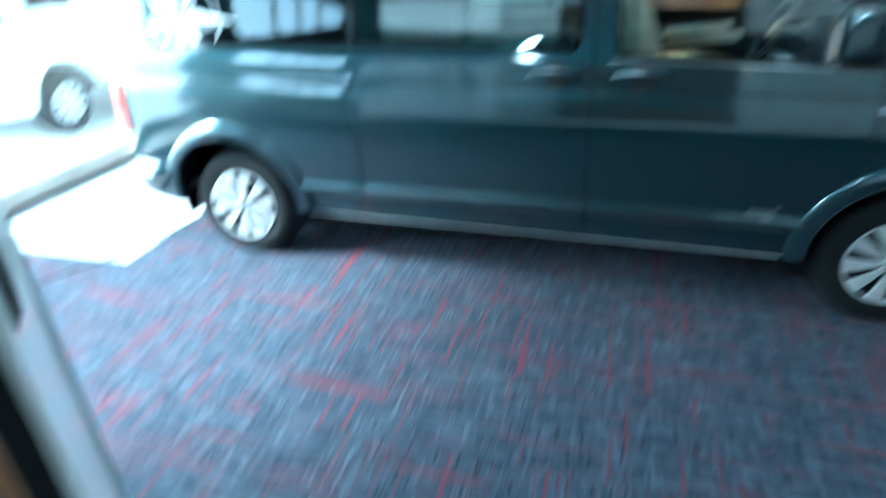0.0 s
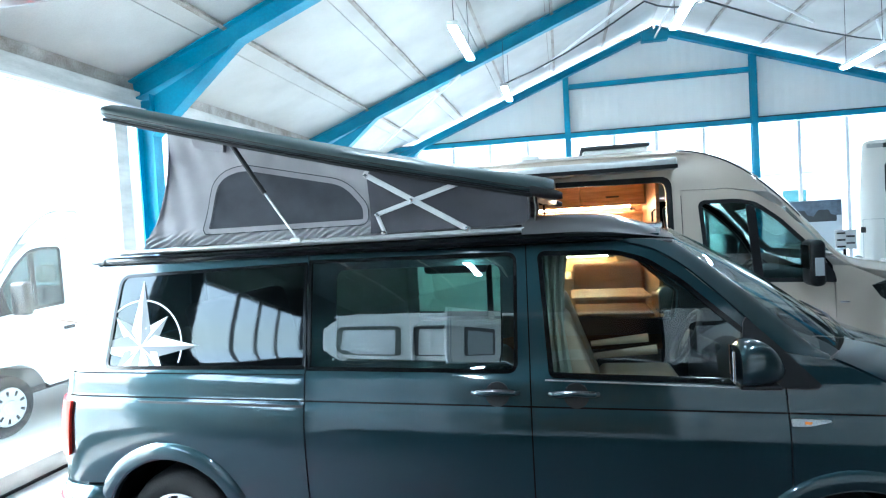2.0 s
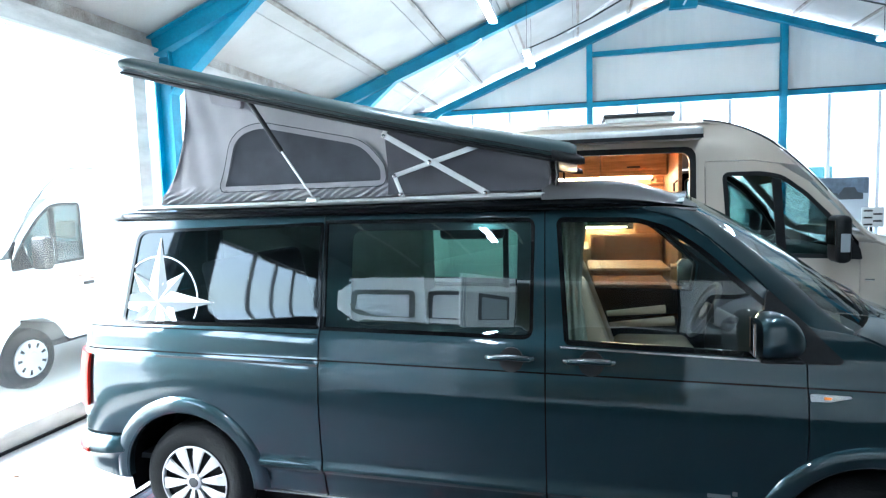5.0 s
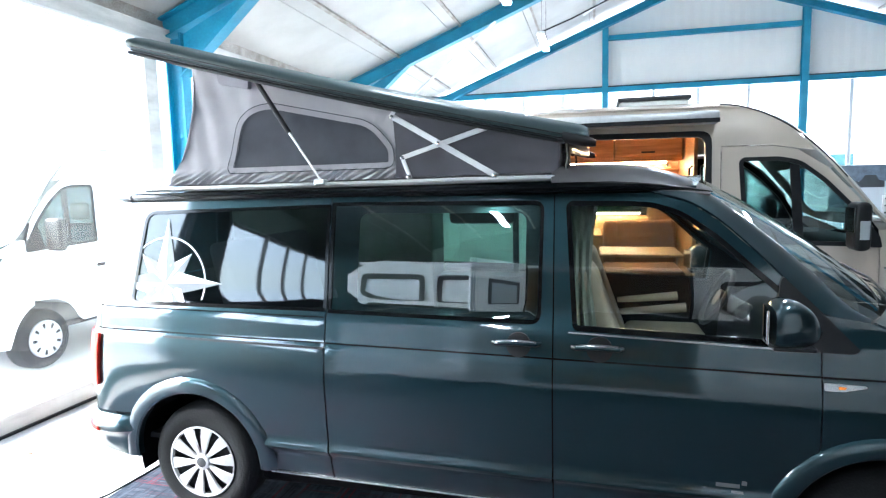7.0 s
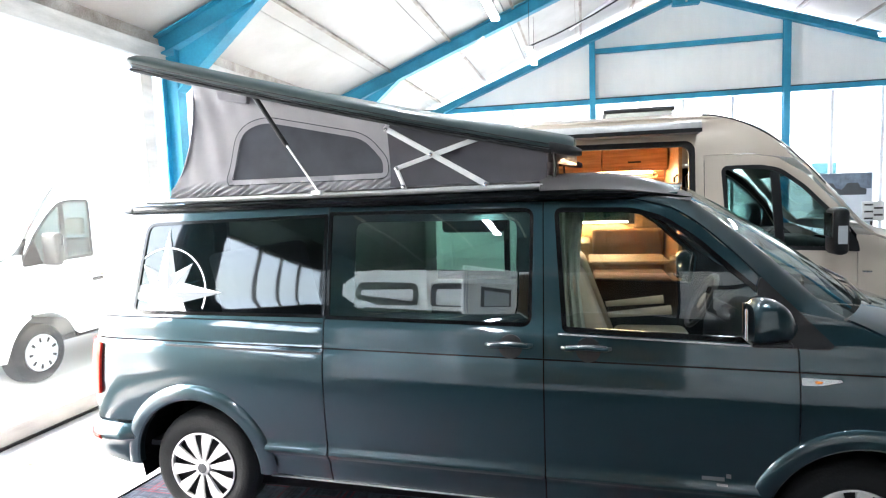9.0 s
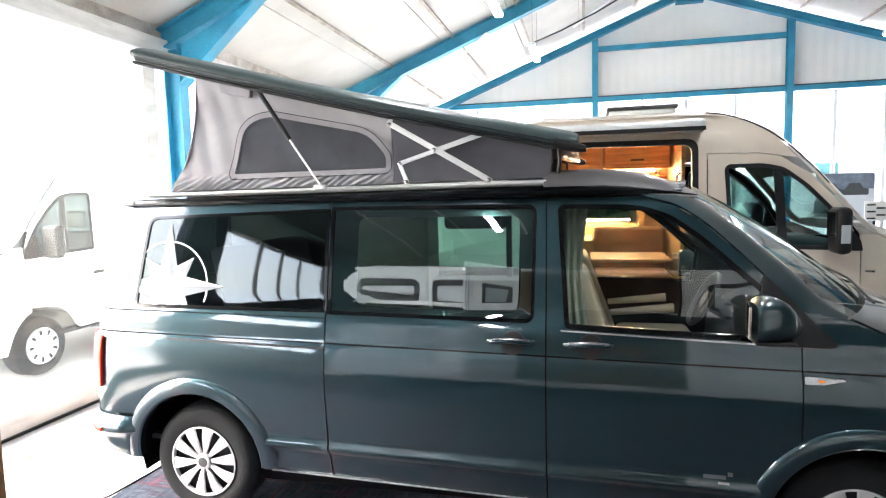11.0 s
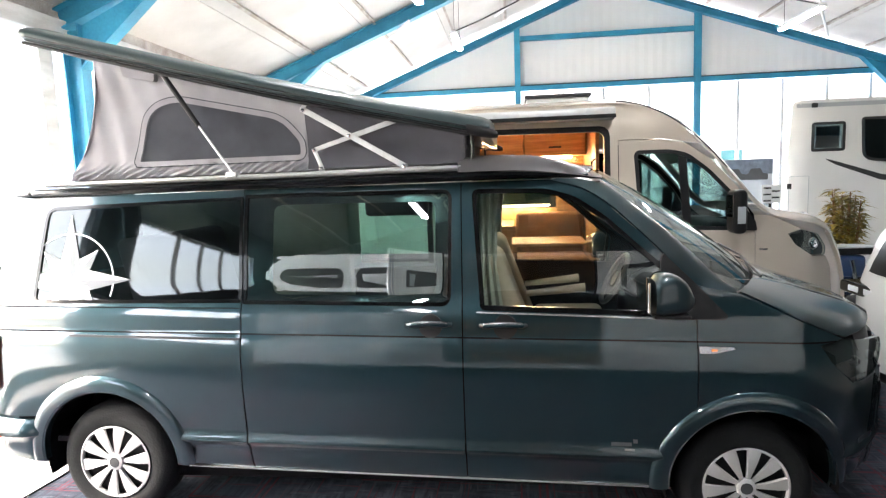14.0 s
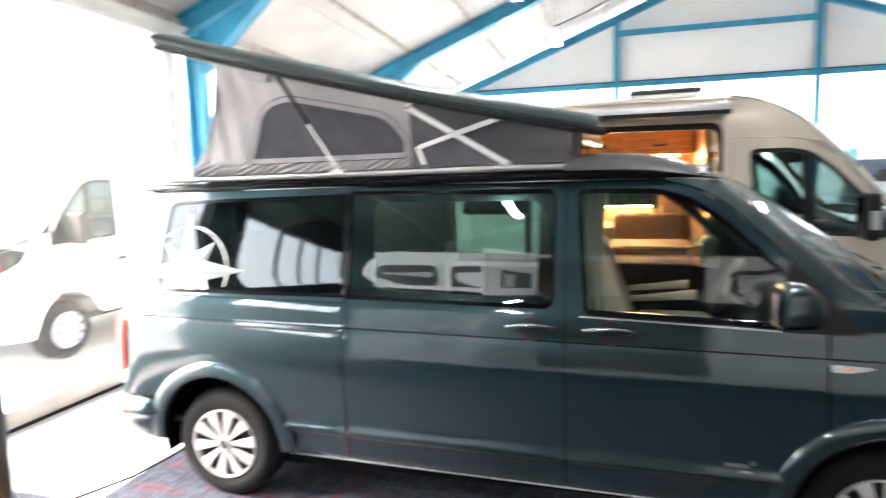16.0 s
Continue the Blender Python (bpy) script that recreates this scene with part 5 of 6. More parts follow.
# interior
part("partition", box(-1.085, -1.05, 0.85, 1.90, 0.47, 2.42, 0.004), WOOD, camper, "oak partition behind the cab")
part("side_lining", box(-3.2, -1.09, 1.885, 1.925, 0.47, 2.42), WOOD, camper, "oak wall lining")
part("ceiling_lining", box(-3.2, -0.95, 0.16, 1.90, 2.425, 2.445), CREAM, camper, "cream ceiling lining")
for x0, x1 in ((-3.1, -2.55), (-2.545, -1.80), (-1.795, -1.10)):
    lock = part("overhead_locker", box(x0, x1, 1.50, 1.88, 2.10, 2.42, 0.008), WOOD, camper, "light oak overhead locker")
    door_part = part("locker_door", box(x0 + 0.008, x1 - 0.008, 1.482, 1.498, 2.16, 2.41, 0.006), WOOD, lock, "light oak locker door")
    part("locker_handle", box((x0 + x1) / 2 - 0.07, (x0 + x1) / 2 + 0.07, 1.470, 1.482, 2.185, 2.205, 0.003), DASH, lock, "dark locker handle")
part("light_strip", box(-3.0, -1.25, 1.60, 1.625, 2.075, 2.095), WARM_GLOW, camper, "warm light strip under the lockers")
part("shelf_edge", box(-3.0, -1.12, 1.55, 1.88, 1.985, 2.02, 0.008), WOOD, camper, "oak shelf edge")
part("light_strip", box(-2.9, -1.35, 1.70, 1.715, 1.955, 1.972), WARM_GLOW, camper, "warm light strip under the shelf")
part("light_strip", box(-2.2, -1.5, 1.80, 1.815, 1.52, 1.535), WARM_GLOW, camper, "warm light strip behind the bench")
win = part("rear_window", box(-2.5, -1.42, 1.865, 1.883, 1.50, 1.93, 0.006), BLACK, camper, "dark window frame in the oak wall")
pane = part("pane", box(-2.44, -1.48, 1.860, 1.864, 1.55, 1.88), TINT_GLASS, win)
part("window_trim", box(-1.405, -1.33, 1.84, 1.884, 1.45, 1.98, 0.01), WOOD, camper, "rounded oak window trim")
part("kitchen_block", box(-2.9, -1.95, 0.95, 1.88, 0.47, 1.32, 0.008), WOOD, camper, "oak kitchen block")
part("worktop", box(-2.92, -1.93, 0.93, 1.885, 1.32, 1.355, 0.006), WOOD, camper, "cream worktop")
bench2 = part("bench", box(-1.90, -1.12, 0.95, 1.86, 0.47, 0.98, 0.03, seg=3), TAN, camper, "tan bench cushion", smooth=True)
part("bench_back", box(-1.90, -1.12, 1.70, 1.86, 0.95, 1.45, 0.05, seg=3), TAN, bench2, "tan backrest", smooth=True)
part("table", box(-1.95, -1.20, 0.55, 1.25, 1.175, 1.205, 0.01), WOOD, camper, "oak table top")
part("grab_handle", tube([(-1.10, 0.83, 1.80), (-1.13, 0.80, 1.82), (-1.13, 0.80, 2.0), (-1.10, 0.83, 2.02)], 0.010, 8), BLACK, camper, "black grab handle", smooth=True)
part("switch_panel", lathe([(0.001, -0.02), (0.03, -0.018), (0.03, 0)], 16, (-1.20, 1.80, 2.05)), CHROME, camper, "round chrome spotlight")
camper.matrix_basis = Matrix.Translation((4.20, 2.50, 0))

# white camper in the yard, nose towards the hall's front
yard_bus = panel_van("white semi-integrated motorhome parked in the yard", WHITE, opening=False, rear=-1.4)
part("coach_body", box(-6.2, -1.25, -0.08, VW + 0.08, 0.42, 2.85, 0.10, seg=4), WHITE, yard_bus, "white coach body", smooth=True)
part("coach_window", box(-3.4, -2.2, VW + 0.075, VW + 0.095, 1.45, 2.0, 0.01), DASH, yard_bus, "dark coach window")
part("coach_skirt", box(-6.1, -1.3, -0.05, VW + 0.05, 0.24, 0.45, 0.02), DECAL_GREY, yard_bus, "pale grey skirt")
yard_bus.matrix_basis = Matrix.LocRotScale((-3.40 - VW * 0.94, 2.17, floor_z(-4.4) - 0.03), Euler((0, 0, radians(-90))), (0.94, 0.94, 0.94))

# ---- white motorhome inside the hall ----
home = thing("motorhome", (8.5, 7.6, 0), "white integrated motorhome with smoked windows and grey stripe", "motorhome")
def home_side(x, z, d=0.0, off=0.0):
    return Vector((x, 6.5 + d + off + 0.25 * max(0, (6.45 - x) / 0.2) ** 2, z))
w1 = rounded([(6.655, 2.12), (7.075, 2.12), (7.075, 2.50), (6.655, 2.50)], 0.02)
w2 = rounded([(7.36, 1.98), (8.4, 1.85), (8.5, 2.55), (7.33, 2.55)], [0.12, 0.05, 0.05, 0.03])
shell_home = part("coach_body", sheet(rounded([(6.27, 0.40), (11.0, 0.40), (11.0, 2.85), (6.38, 2.85)], [0.02, 0.02, 0.1, 0.10]), [w1, w2], home_side, 0.03, 0.15), WHITE, home, "white coach body", smooth=True)
part("coach_box", box(7.35, 11.0, 6.54, 8.7, 0.40, 2.86, 0.05), WHITE, home)
for w in (w1, w2):
    g = part("window", sheet(grow(w, -0.004), [], lambda u, v, k: home_side(u, v, k, 0.012), 0.01, 0.1), DARK_GLASS, shell_home, "smoked acrylic window", smooth=True)
    part("window_frame", sheet(grow(w, 0.022), [grow(w, -0.016)], lambda u, v, k: home_side(u, v, k, -0.010), 0.02, 0.08), DASH, shell_home, "dark window frame")
# added panel whose colour stands for the teal light inside the window
part("blind", box(6.70, 7.03, 6.520, 6.524, 2.15, 2.46), shader("teal_window_light", (0.06, 0.26, 0.30), 0.5, 0, 0.3, 6), home, "teal panel painting the light inside the window")
part("service_flap", sheet(rounded([(6.36, 1.10), (6.62, 1.10), (6.62, 1.75), (6.36, 1.75)], 0.02), [rounded([(6.366, 1.106), (6.614, 1.106), (6.614, 1.744), (6.366, 1.744)], 0.02)], lambda u, v, k: home_side(u, v, k, -0.003), 0.004, 0.1), DECAL_GREY, home, "thin flap joint")
part("flap_lock", sheet(rounded([(6.345, 1.56), (6.385, 1.56), (6.385, 1.64), (6.345, 1.64)], 0.006), [], lambda u, v, k: home_side(u, v, k, -0.012), 0.012, 0.03), BLACK, home, "black flap lock")
part("side_stripe", sheet([(6.84, 1.98), (6.98, 1.90), (7.6, 1.66), (8.6, 1.52), (8.6, 1.60), (7.6, 1.745), (7.0, 1.945), (6.84, 1.99)], [], lambda u, v, k: home_side(u, v, k, -0.004), 0.005, 0.1), DASH, home, "dark grey sweeping stripe")
part("top_stripe", sheet([(6.42, 2.74), (11.0, 2.74), (11.0, 2.80), (6.42, 2.80)], [], lambda u, v, k: home_side(u, v, k, -0.004), 0.005, 0.2), DECAL_GREY, home, "grey stripe below the roof")
part("lamp", sheet(rounded([(6.62, 2.735), (6.70, 2.735), (6.70, 2.80), (6.62, 2.80)], 0.01), [], lambda u, v, k: home_side(u, v, k, -0.02), 0.02, 0.05), DASH, home, "dark marker lamp")
for x in (7.6, 10.2):
    part("wheel", lathe([(0.20, 0.03), (0.22, 0.0), (0.28, 0.0), (0.325, 0.03), (0.335, 0.06), (0.335, 0.20), (0.2, 0.22)], 36, (x, 6.52, 0.335 + floor_z(x))), RUBBER, home, "black tyre", smooth=True)

# ---- motorhome round the camera: side wall with its open entrance ----
own = thing("motorhome", (2.0, -3.6, 0), "white camper with open entrance door and brown wooden trim", "camper")
def own_side(u, v, d=0.0, off=0.0):
    return Vector((u, -2.50 - d + off, v))
entry = [(1.60, 0.50), (3.05, 0.50), (3.05, 2.13), (1.60, 2.13)]
outline = rounded([(-0.25, 0.36), (5.6, 0.30), (5.6, 2.15), (3.05, 2.15), (3.05, 0.50), (1.60, 0.50), (1.60, 2.15), (0.05, 2.15), (-0.16, 1.95)], [0.06, 0.1, 0.1, 0.01, 0.02, 0.02, 0.01, 0.12, 0.1])
ow = [rounded([(x0, z0), (x1, z0), (x1, z1), (x0, z1)], 0.06) for x0, x1, z0, z1 in ((0.0, 0.60, 1.18, 1.92), (0.78, 1.52, 1.18, 1.92), (3.3, 4.5, 1.18, 1.92))]
own_shell = part("coach_wall", sheet(outline, ow, own_side, 0.04, 0.2), WHITE, own, smooth=True)
for w in ow:
    part("window", sheet(grow(w, -0.004), [], lambda u, v, k: own_side(u, v, k, 0.0), 0.01, 0.15), DECAL, own_shell, "window with pale blind drawn")
    part("window_frame", sheet(grow(w, 0.03), [grow(w, -0.025)], lambda u, v, k: own_side(u, v, k, 0.012), 0.02, 0.1), DASH, own_shell, "dark window frame")
part("roof_panel", box(-0.1, 5.5, -4.45, -2.56, 2.10, 2.148, 0.01), WHITE, own)
part("rear_panel", box(-0.2, 5.6, -4.49, -4.45, 0.42, 2.12), WOOD, own, "oak inner wall")
part("end_panel", box(-0.2, -0.16, -4.44, -2.56, 0.42, 1.95), WHITE, own)
part("end_panel", box(5.56, 5.6, -4.44, -2.56, 0.42, 2.09), WHITE, own)
part("coach_floor", box(-0.15, 5.55, -4.44, -2.56, 0.40, 0.46), WOOD_DARK, own, "dark wooden floor")
part("chassis", box(-0.1, 5.4, -4.4, -2.7, 0.14, 0.40, 0.02), INNER, own)
for x in (0.6, 4.4):
    part("wheel", lathe([(0.20, 0.03), (0.22, 0.0), (0.28, 0.0), (0.325, 0.03), (0.335, 0.06), (0.335, 0.20), (0.2, 0.22)], 36, (x, -2.9, 0.335 + floor_z(x))), RUBBER, own, "black tyre", smooth=True)
for x in (1.592, 3.038):
    part("door_seal", box(x, x + 0.02, -2.53, -2.49, 0.50, 2.14, 0.004), BLACK, own, "black entrance seal")
part("oak_post", box(1.84, 1.878, -2.72, -2.66, 0.46, 2.08, 0.006), WOOD_DARK, own, "brown wooden post beside the entrance")
part("oak_panel", box(1.845, 1.873, -3.3, -2.72, 0.46, 1.2, 0.004), WOOD_DARK, own)
hinge_point, leaf_end = Vector((1.595, -2.485, 0)), Vector((1.135, -2.135, 0))
bm = beam(hinge_point + Vector((0, 0, 1.34)), leaf_end + Vector((0, 0, 1.34)), 0.035, 1.60, 0.008)
leaf = part("entrance_door", bm, WHITE, own, "white entrance door swung open")
n = (leaf_end - hinge_point).normalized()
mid = hinge_point.lerp(leaf_end, 0.40)
side = Vector((-n.y, n.x, 0))
part("door_window", beam(mid - n * 0.16 + side * -0.021 + Vector((0, 0, 1.62)), mid + n * 0.16 + side * -0.021 + Vector((0, 0, 1.62)), 0.012, 0.50, 0.004), DASH, leaf, "dark framed window in the entrance door")
part("window_blind", beam(mid - n * 0.13 + side * -0.030 + Vector((0, 0, 1.62)), mid + n * 0.13 + side * -0.030 + Vector((0, 0, 1.62)), 0.006, 0.43, 0.002), DECAL_GREY, leaf, "pale blind in the door window")
for k in (0.92, 0.965):
    p = hinge_point.lerp(leaf_end, k) - side * 0.02
    part("door_edge_seal", beam(p + Vector((0, 0, 0.56)), p + Vector((0, 0, 2.13)), 0.008, 0.012, up=(1, 0, 0)), DECAL_GREY, leaf, "grey rubber edge")

# ---- lights under the roof ----
def tube_light(x, y, z, length):
    ob = thing("tube_light", (x, y, z), "white fluorescent tube light hung on wires", "lamp", "tube lights")
    part("housing", box(x - 0.06, x + 0.06, y - length / 2, y + length / 2, z, z + 0.05, 0.012), FRAME_WHITE, ob, "white lamp housing")
    part("tube", box(x - 0.048, x + 0.048, y - length / 2 + 0.03, y + length / 2 - 0.03, z - 0.022, z - 0.002, 0.008), LAMP_GLOW, ob, "bright diffuser")
    for e in (-0.4, 0.4):
        part("wire", tube([(x, y + e * length, z + 0.05), (x, y + e * length, roof_z(x) + 0.15)], 0.004, 5), BLACK, ob, "thin hanging wire")
    return ob


# the last two are unseen, added as fill light for the van's near side
for x, y, z, length in ((1.10, 4.45, 4.20, 1.45), (1.37, 7.60, 4.22, 1.2), (3.70, 4.6, 4.32, 1.3), (6.82, 7.4, 4.2, 1.4), (1.0, -4.66, 3.75, 1.3), (3.7, -1.4, 4.5, 1.4), (1.1, 0.9, 4.2, 1.45)):
    tube_light(x, y, z, length)
for a, b in (((1.35, 7.2, 4.30), (3.40, 5.5, 4.80)), ((3.9, 4.4, 4.35), (8.4, 9.9, 5.0)), ((3.40, 5.5, 4.80), (3.9, 4.4, 4.35))):
    mid = (Vector(a) + Vector(b)) / 2 - Vector((0, 0, 0.08))
    cable = single("cable", tube([a, Vector(a).lerp(mid, 0.5) - Vector((0, 0, 0.02)), mid, mid.lerp(Vector(b), 0.5) - Vector((0, 0, 0.02)), b], 0.012, 6), BLACK, "thin black cable slung under the ceiling", "cable", "ceiling cables")
for a, b in (((3.95, 7.1, 5.72), (2.0, 8.9, 4.95)), ((4.5, 7.1, 5.75), (6.6, 8.6, 5.15)), ((-1.6, 9.6, 3.75), (0.6, 7.3, 4.55)), ((4.4, 7.2, 5.9), (4.4, 11.2, 5.9)), ((7.3, 8.0, 4.9), (8.3, 9.6, 4.35))):
    single("brace", tube([a, b], 0.022, 8), FRAME_WHITE, "thin white steel brace under the roof", "brace", "roof braces", smooth=True)

# ---- things near the champagne camper ----
LEAF = shader("yellow_green_leaf", (0.10, 0.11, 0.012), 0.4, 0, 0.5, 5, 0.1, 30, second=(0.42, 0.29, 0.03))
POT_BLUE = shader("blue_glazed_plastic", (0.008, 0.035, 0.11), 0.3, 0, 0.2, 6, 0, 60, coat=0.5)
plant = thing("potted_plant", (6.53, 5.3, floor_z(6.53)), "croton plant with yellow-green leaves in a blue pot", "plant")
bm = lathe([(0.001, 0.0), (0.16, 0.0), (0.22, -0.40), (0.235, -0.42), (0.21, -0.42), (0.20, -0.38), (0.001, -0.37)], 30)
for v in bm.verts:
    v.co = Vector((6.53 + v.co.x, 5.3 + v.co.z, -v.co.y if v.co.y < -0.1 else floor_z(6.53)))
part("pot", bm, POT_BLUE, plant, smooth=True)
rng = random.Random(5)
stems, leaves = bmesh.new(), bmesh.new()
for k in range(13):
    a = rng.uniform(0, 6.28)
    base = Vector((6.53 + 0.06 * math.cos(a), 5.3 + 0.06 * math.sin(a), 0.37))
    tip = base + Vector((0.10 * math.cos(a), 0.10 * math.sin(a), rng.uniform(0.85, 1.24)))
    tube([base, base.lerp(tip, 0.5) + Vector((0.02, 0.01, 0)), tip], 0.012, 6, stems, radii=(0.014, 0.011, 0.006))
    for j in range(56):
        t = 0.35 + 0.65 * j / 55
        p = base.lerp(tip, t)
        b = rng.uniform(0, 6.28)
        d = Vector((math.cos(b), math.sin(b), rng.uniform(-0.1, 0.8))).normalized()
        ln, w = rng.uniform(0.12, 0.22), rng.uniform(0.024, 0.044)
        s = d.cross(Vector((0, 0, 1))).normalized() * w
        q = [p, p + d * ln * 0.4 + s, p + d * ln - Vector((0, 0, ln * 0.35)), p + d * ln * 0.4 - s]
        mid = p + d * ln * 0.45 - Vector((0, 0, 0.012))
        vs = [leaves.verts.new(c) for c in q] + [leaves.verts.new(mid)]
        for i in range(4):
            leaves.faces.new((vs[i], vs[(i + 1) % 4], vs[4]))
part("stem", stems, WOOD_DARK, plant, "thin brown stems")
part("foliage", leaves, LEAF, plant, "pointed yellow-green leaves")

def motorcycle(x, y):
    """A standing motorcycle whose rear wheel is at x and whose front points west."""
    g = floor_z(x - 0.6) + 0.002
    ob = thing("motorcycle", (x - 0.6, y, g), "blue motorcycle with chrome fork and flat black seat", "motorcycle")

    def at(dx, dz, dy=0.0):
        return Vector((x - dx, y + dy, g + dz))
    for dx in (0.0, 1.30):
        pts = [at(dx + 0.27 * math.cos(a), 0.325 + 0.27 * math.sin(a)) for a in even(0, 2 * math.pi, 36)]
        w = part("wheel", tube(pts, 0.052, 10, cap=False), RUBBER, ob, "black motorcycle tyre", smooth=True)
        part("hub", lathe([(0.001, -0.06), (0.07, -0.055), (0.075, 0.055), (0.001, 0.06)], 20, at(dx, 0.325)), ALU, w, smooth=True)
        part("rim", tube([at(dx + 0.215 * math.cos(a), 0.325 + 0.215 * math.sin(a)) for a in even(0, 2 * math.pi, 32)], 0.016, 6, cap=False), CHROME, w, "chrome rim", smooth=True)
        for k in range(12):
            a = k * math.pi / 6
            part("spoke", tube([at(dx, 0.325), at(dx + 0.21 * math.cos(a), 0.325 + 0.21 * math.sin(a))], 0.0025, 4), CHROME, w)
    for dx, a0, a1 in ((0.0, 5, 150), (1.30, 35, 165)):
        arch = surface(even(a0, a1, 18), even(-1, 1, 8), lambda a, v: at(dx + (0.345 - 0.03 * v * v) * -math.cos(radians(a)), 0.325 + (0.345 - 0.03 * v * v) * math.sin(radians(a)), 0.085 * v))
        part("mudguard", thicken(arch, 0.004), POT_BLUE, ob, "blue painted mudguard", smooth=True)
    tank = bmesh.new()
    bmesh.ops.create_uvsphere(tank, u_segments=24, v_segments=14, radius=1.0)
    for v in tank.verts:
        c = v.co.copy()
        v.co = at(0.62 + c.x * 0.26, 0.98 + c.z * 0.135 + 0.03 * c.x, c.y * 0.15)
    part("fuel_tank", tank, POT_BLUE, ob, "glossy blue fuel tank", smooth=True)
    saddle = part("saddle", box(x - 0.40, x + 0.10, y - 0.15, y + 0.15, g + 0.90, g + 1.00, 0.03, seg=3), BLACK, ob, "flat black seat", smooth=True)
    part("seat_piping", box(x - 0.405, x + 0.105, y - 0.155, y + 0.155, g + 0.985, g + 1.005, 0.004), DECAL_GREY, saddle, "pale seat edge")
    part("side_cover", box(x - 0.38, x + 0.02, y - 0.13, y + 0.13, g + 0.62, g + 0.89, 0.05, seg=3), POT_BLUE, ob, "blue side cover", smooth=True)
    part("engine", box(x - 0.86, x - 0.42, y - 0.17, y + 0.17, g + 0.28, g + 0.74, 0.06, seg=3), ALU, ob, "grey engine block", smooth=True)
    part("frame", tube([at(0, 0.325, 0.11), at(0.42, 0.42, 0.12), at(0.9, 0.40, 0.1), at(0.98, 0.95, 0.03), at(0.45, 0.86, 0.08)], 0.02, 8), BLACK, ob, smooth=True)
    part("exhaust", tube([at(0.80, 0.36, -0.18), at(0.45, 0.28, -0.20), at(-0.22, 0.34, -0.20)], 0.04, 10, radii=(0.02, 0.03, 0.045)), CHROME, ob, "chrome exhaust", smooth=True)
    for dy in (-0.09, 0.09):
        part("fork_leg", tube([at(1.30, 0.325, dy), at(0.98, 1.10, dy)], 0.022, 8), CHROME, ob, "chrome fork leg", smooth=True)
        part("shock", tube([at(0.06, 0.40, dy * 1.5), at(0.16, 0.84, dy * 1.5)], 0.026, 8), CHROME, ob, smooth=True)
        part("rear_mirror", lathe([(0.001, -0.008), (0.055, -0.006), (0.055, 0.006), (0.001, 0.008)], 18, at(0.80, 1.40, dy * 3.2)), CHROME, ob, smooth=True)
        part("mirror_stem", tube([at(0.86, 1.20, dy * 2.8), at(0.80, 1.38, dy * 3.2)], 0.006, 6), CHROME, ob)
    part("handlebar", tube([at(0.66, 1.20, -0.36), at(0.84, 1.22, -0.24), at(0.96, 1.14, 0), at(0.84, 1.22, 0.24), at(0.66, 1.20, 0.36)], 0.013, 8), CHROME, ob, "chrome handlebar", smooth=True)
    for dy in (-1, 1):
        part("grip", tube([at(0.64, 1.20, 0.38 * dy), at(0.75, 1.21, 0.30 * dy)], 0.019, 8), BLACK, ob, "black rubber grip", smooth=True)
    lamp = lathe([(0.001, 0.10), (0.07, 0.08), (0.095, 0.0), (0.09, -0.012), (0.001, -0.02)], 24)
    for v in lamp.verts:
        v.co = at(1.06 - v.co.y, 1.02 + v.co.z, v.co.x)
    part("headlamp", lamp, CHROME, ob, "round chrome headlamp", smooth=True)
    return ob


motorcycle(6.50, 4.9)

# white van whose nose faces the grey camper
neighbour = panel_van("white van with dark bumper and grille facing the grey camper", WHITE, opening=False, rear=-3.2, wheel_drop=lambda x: floor_z(6.02 - x))
part("lower_bumper", box(0.62, 1.20, 0.32, VW - 0.32, 0.30, 0.86, 0.10, seg=4), BLACK, neighbour, "dark lower bumper", smooth=True)
part("badge_band", box(0.95, 1.225, 0.42, VW - 0.42, 0.90, 0.99, 0.02, seg=3), FRIT, neighbour, "dark band with pale badge bars", smooth=True)
for k in range(5):
    part("badge_bar", box(1.221, 1.230, 0.55 + 0.20 * k, 0.68 + 0.20 * k, 0.925, 0.968, 0.003), DECAL, neighbour, "pale badge bar")
neighbour.matrix_basis = Matrix.LocRotScale((6.02, 2.42, 0), Euler((0, 0, radians(180))), None)


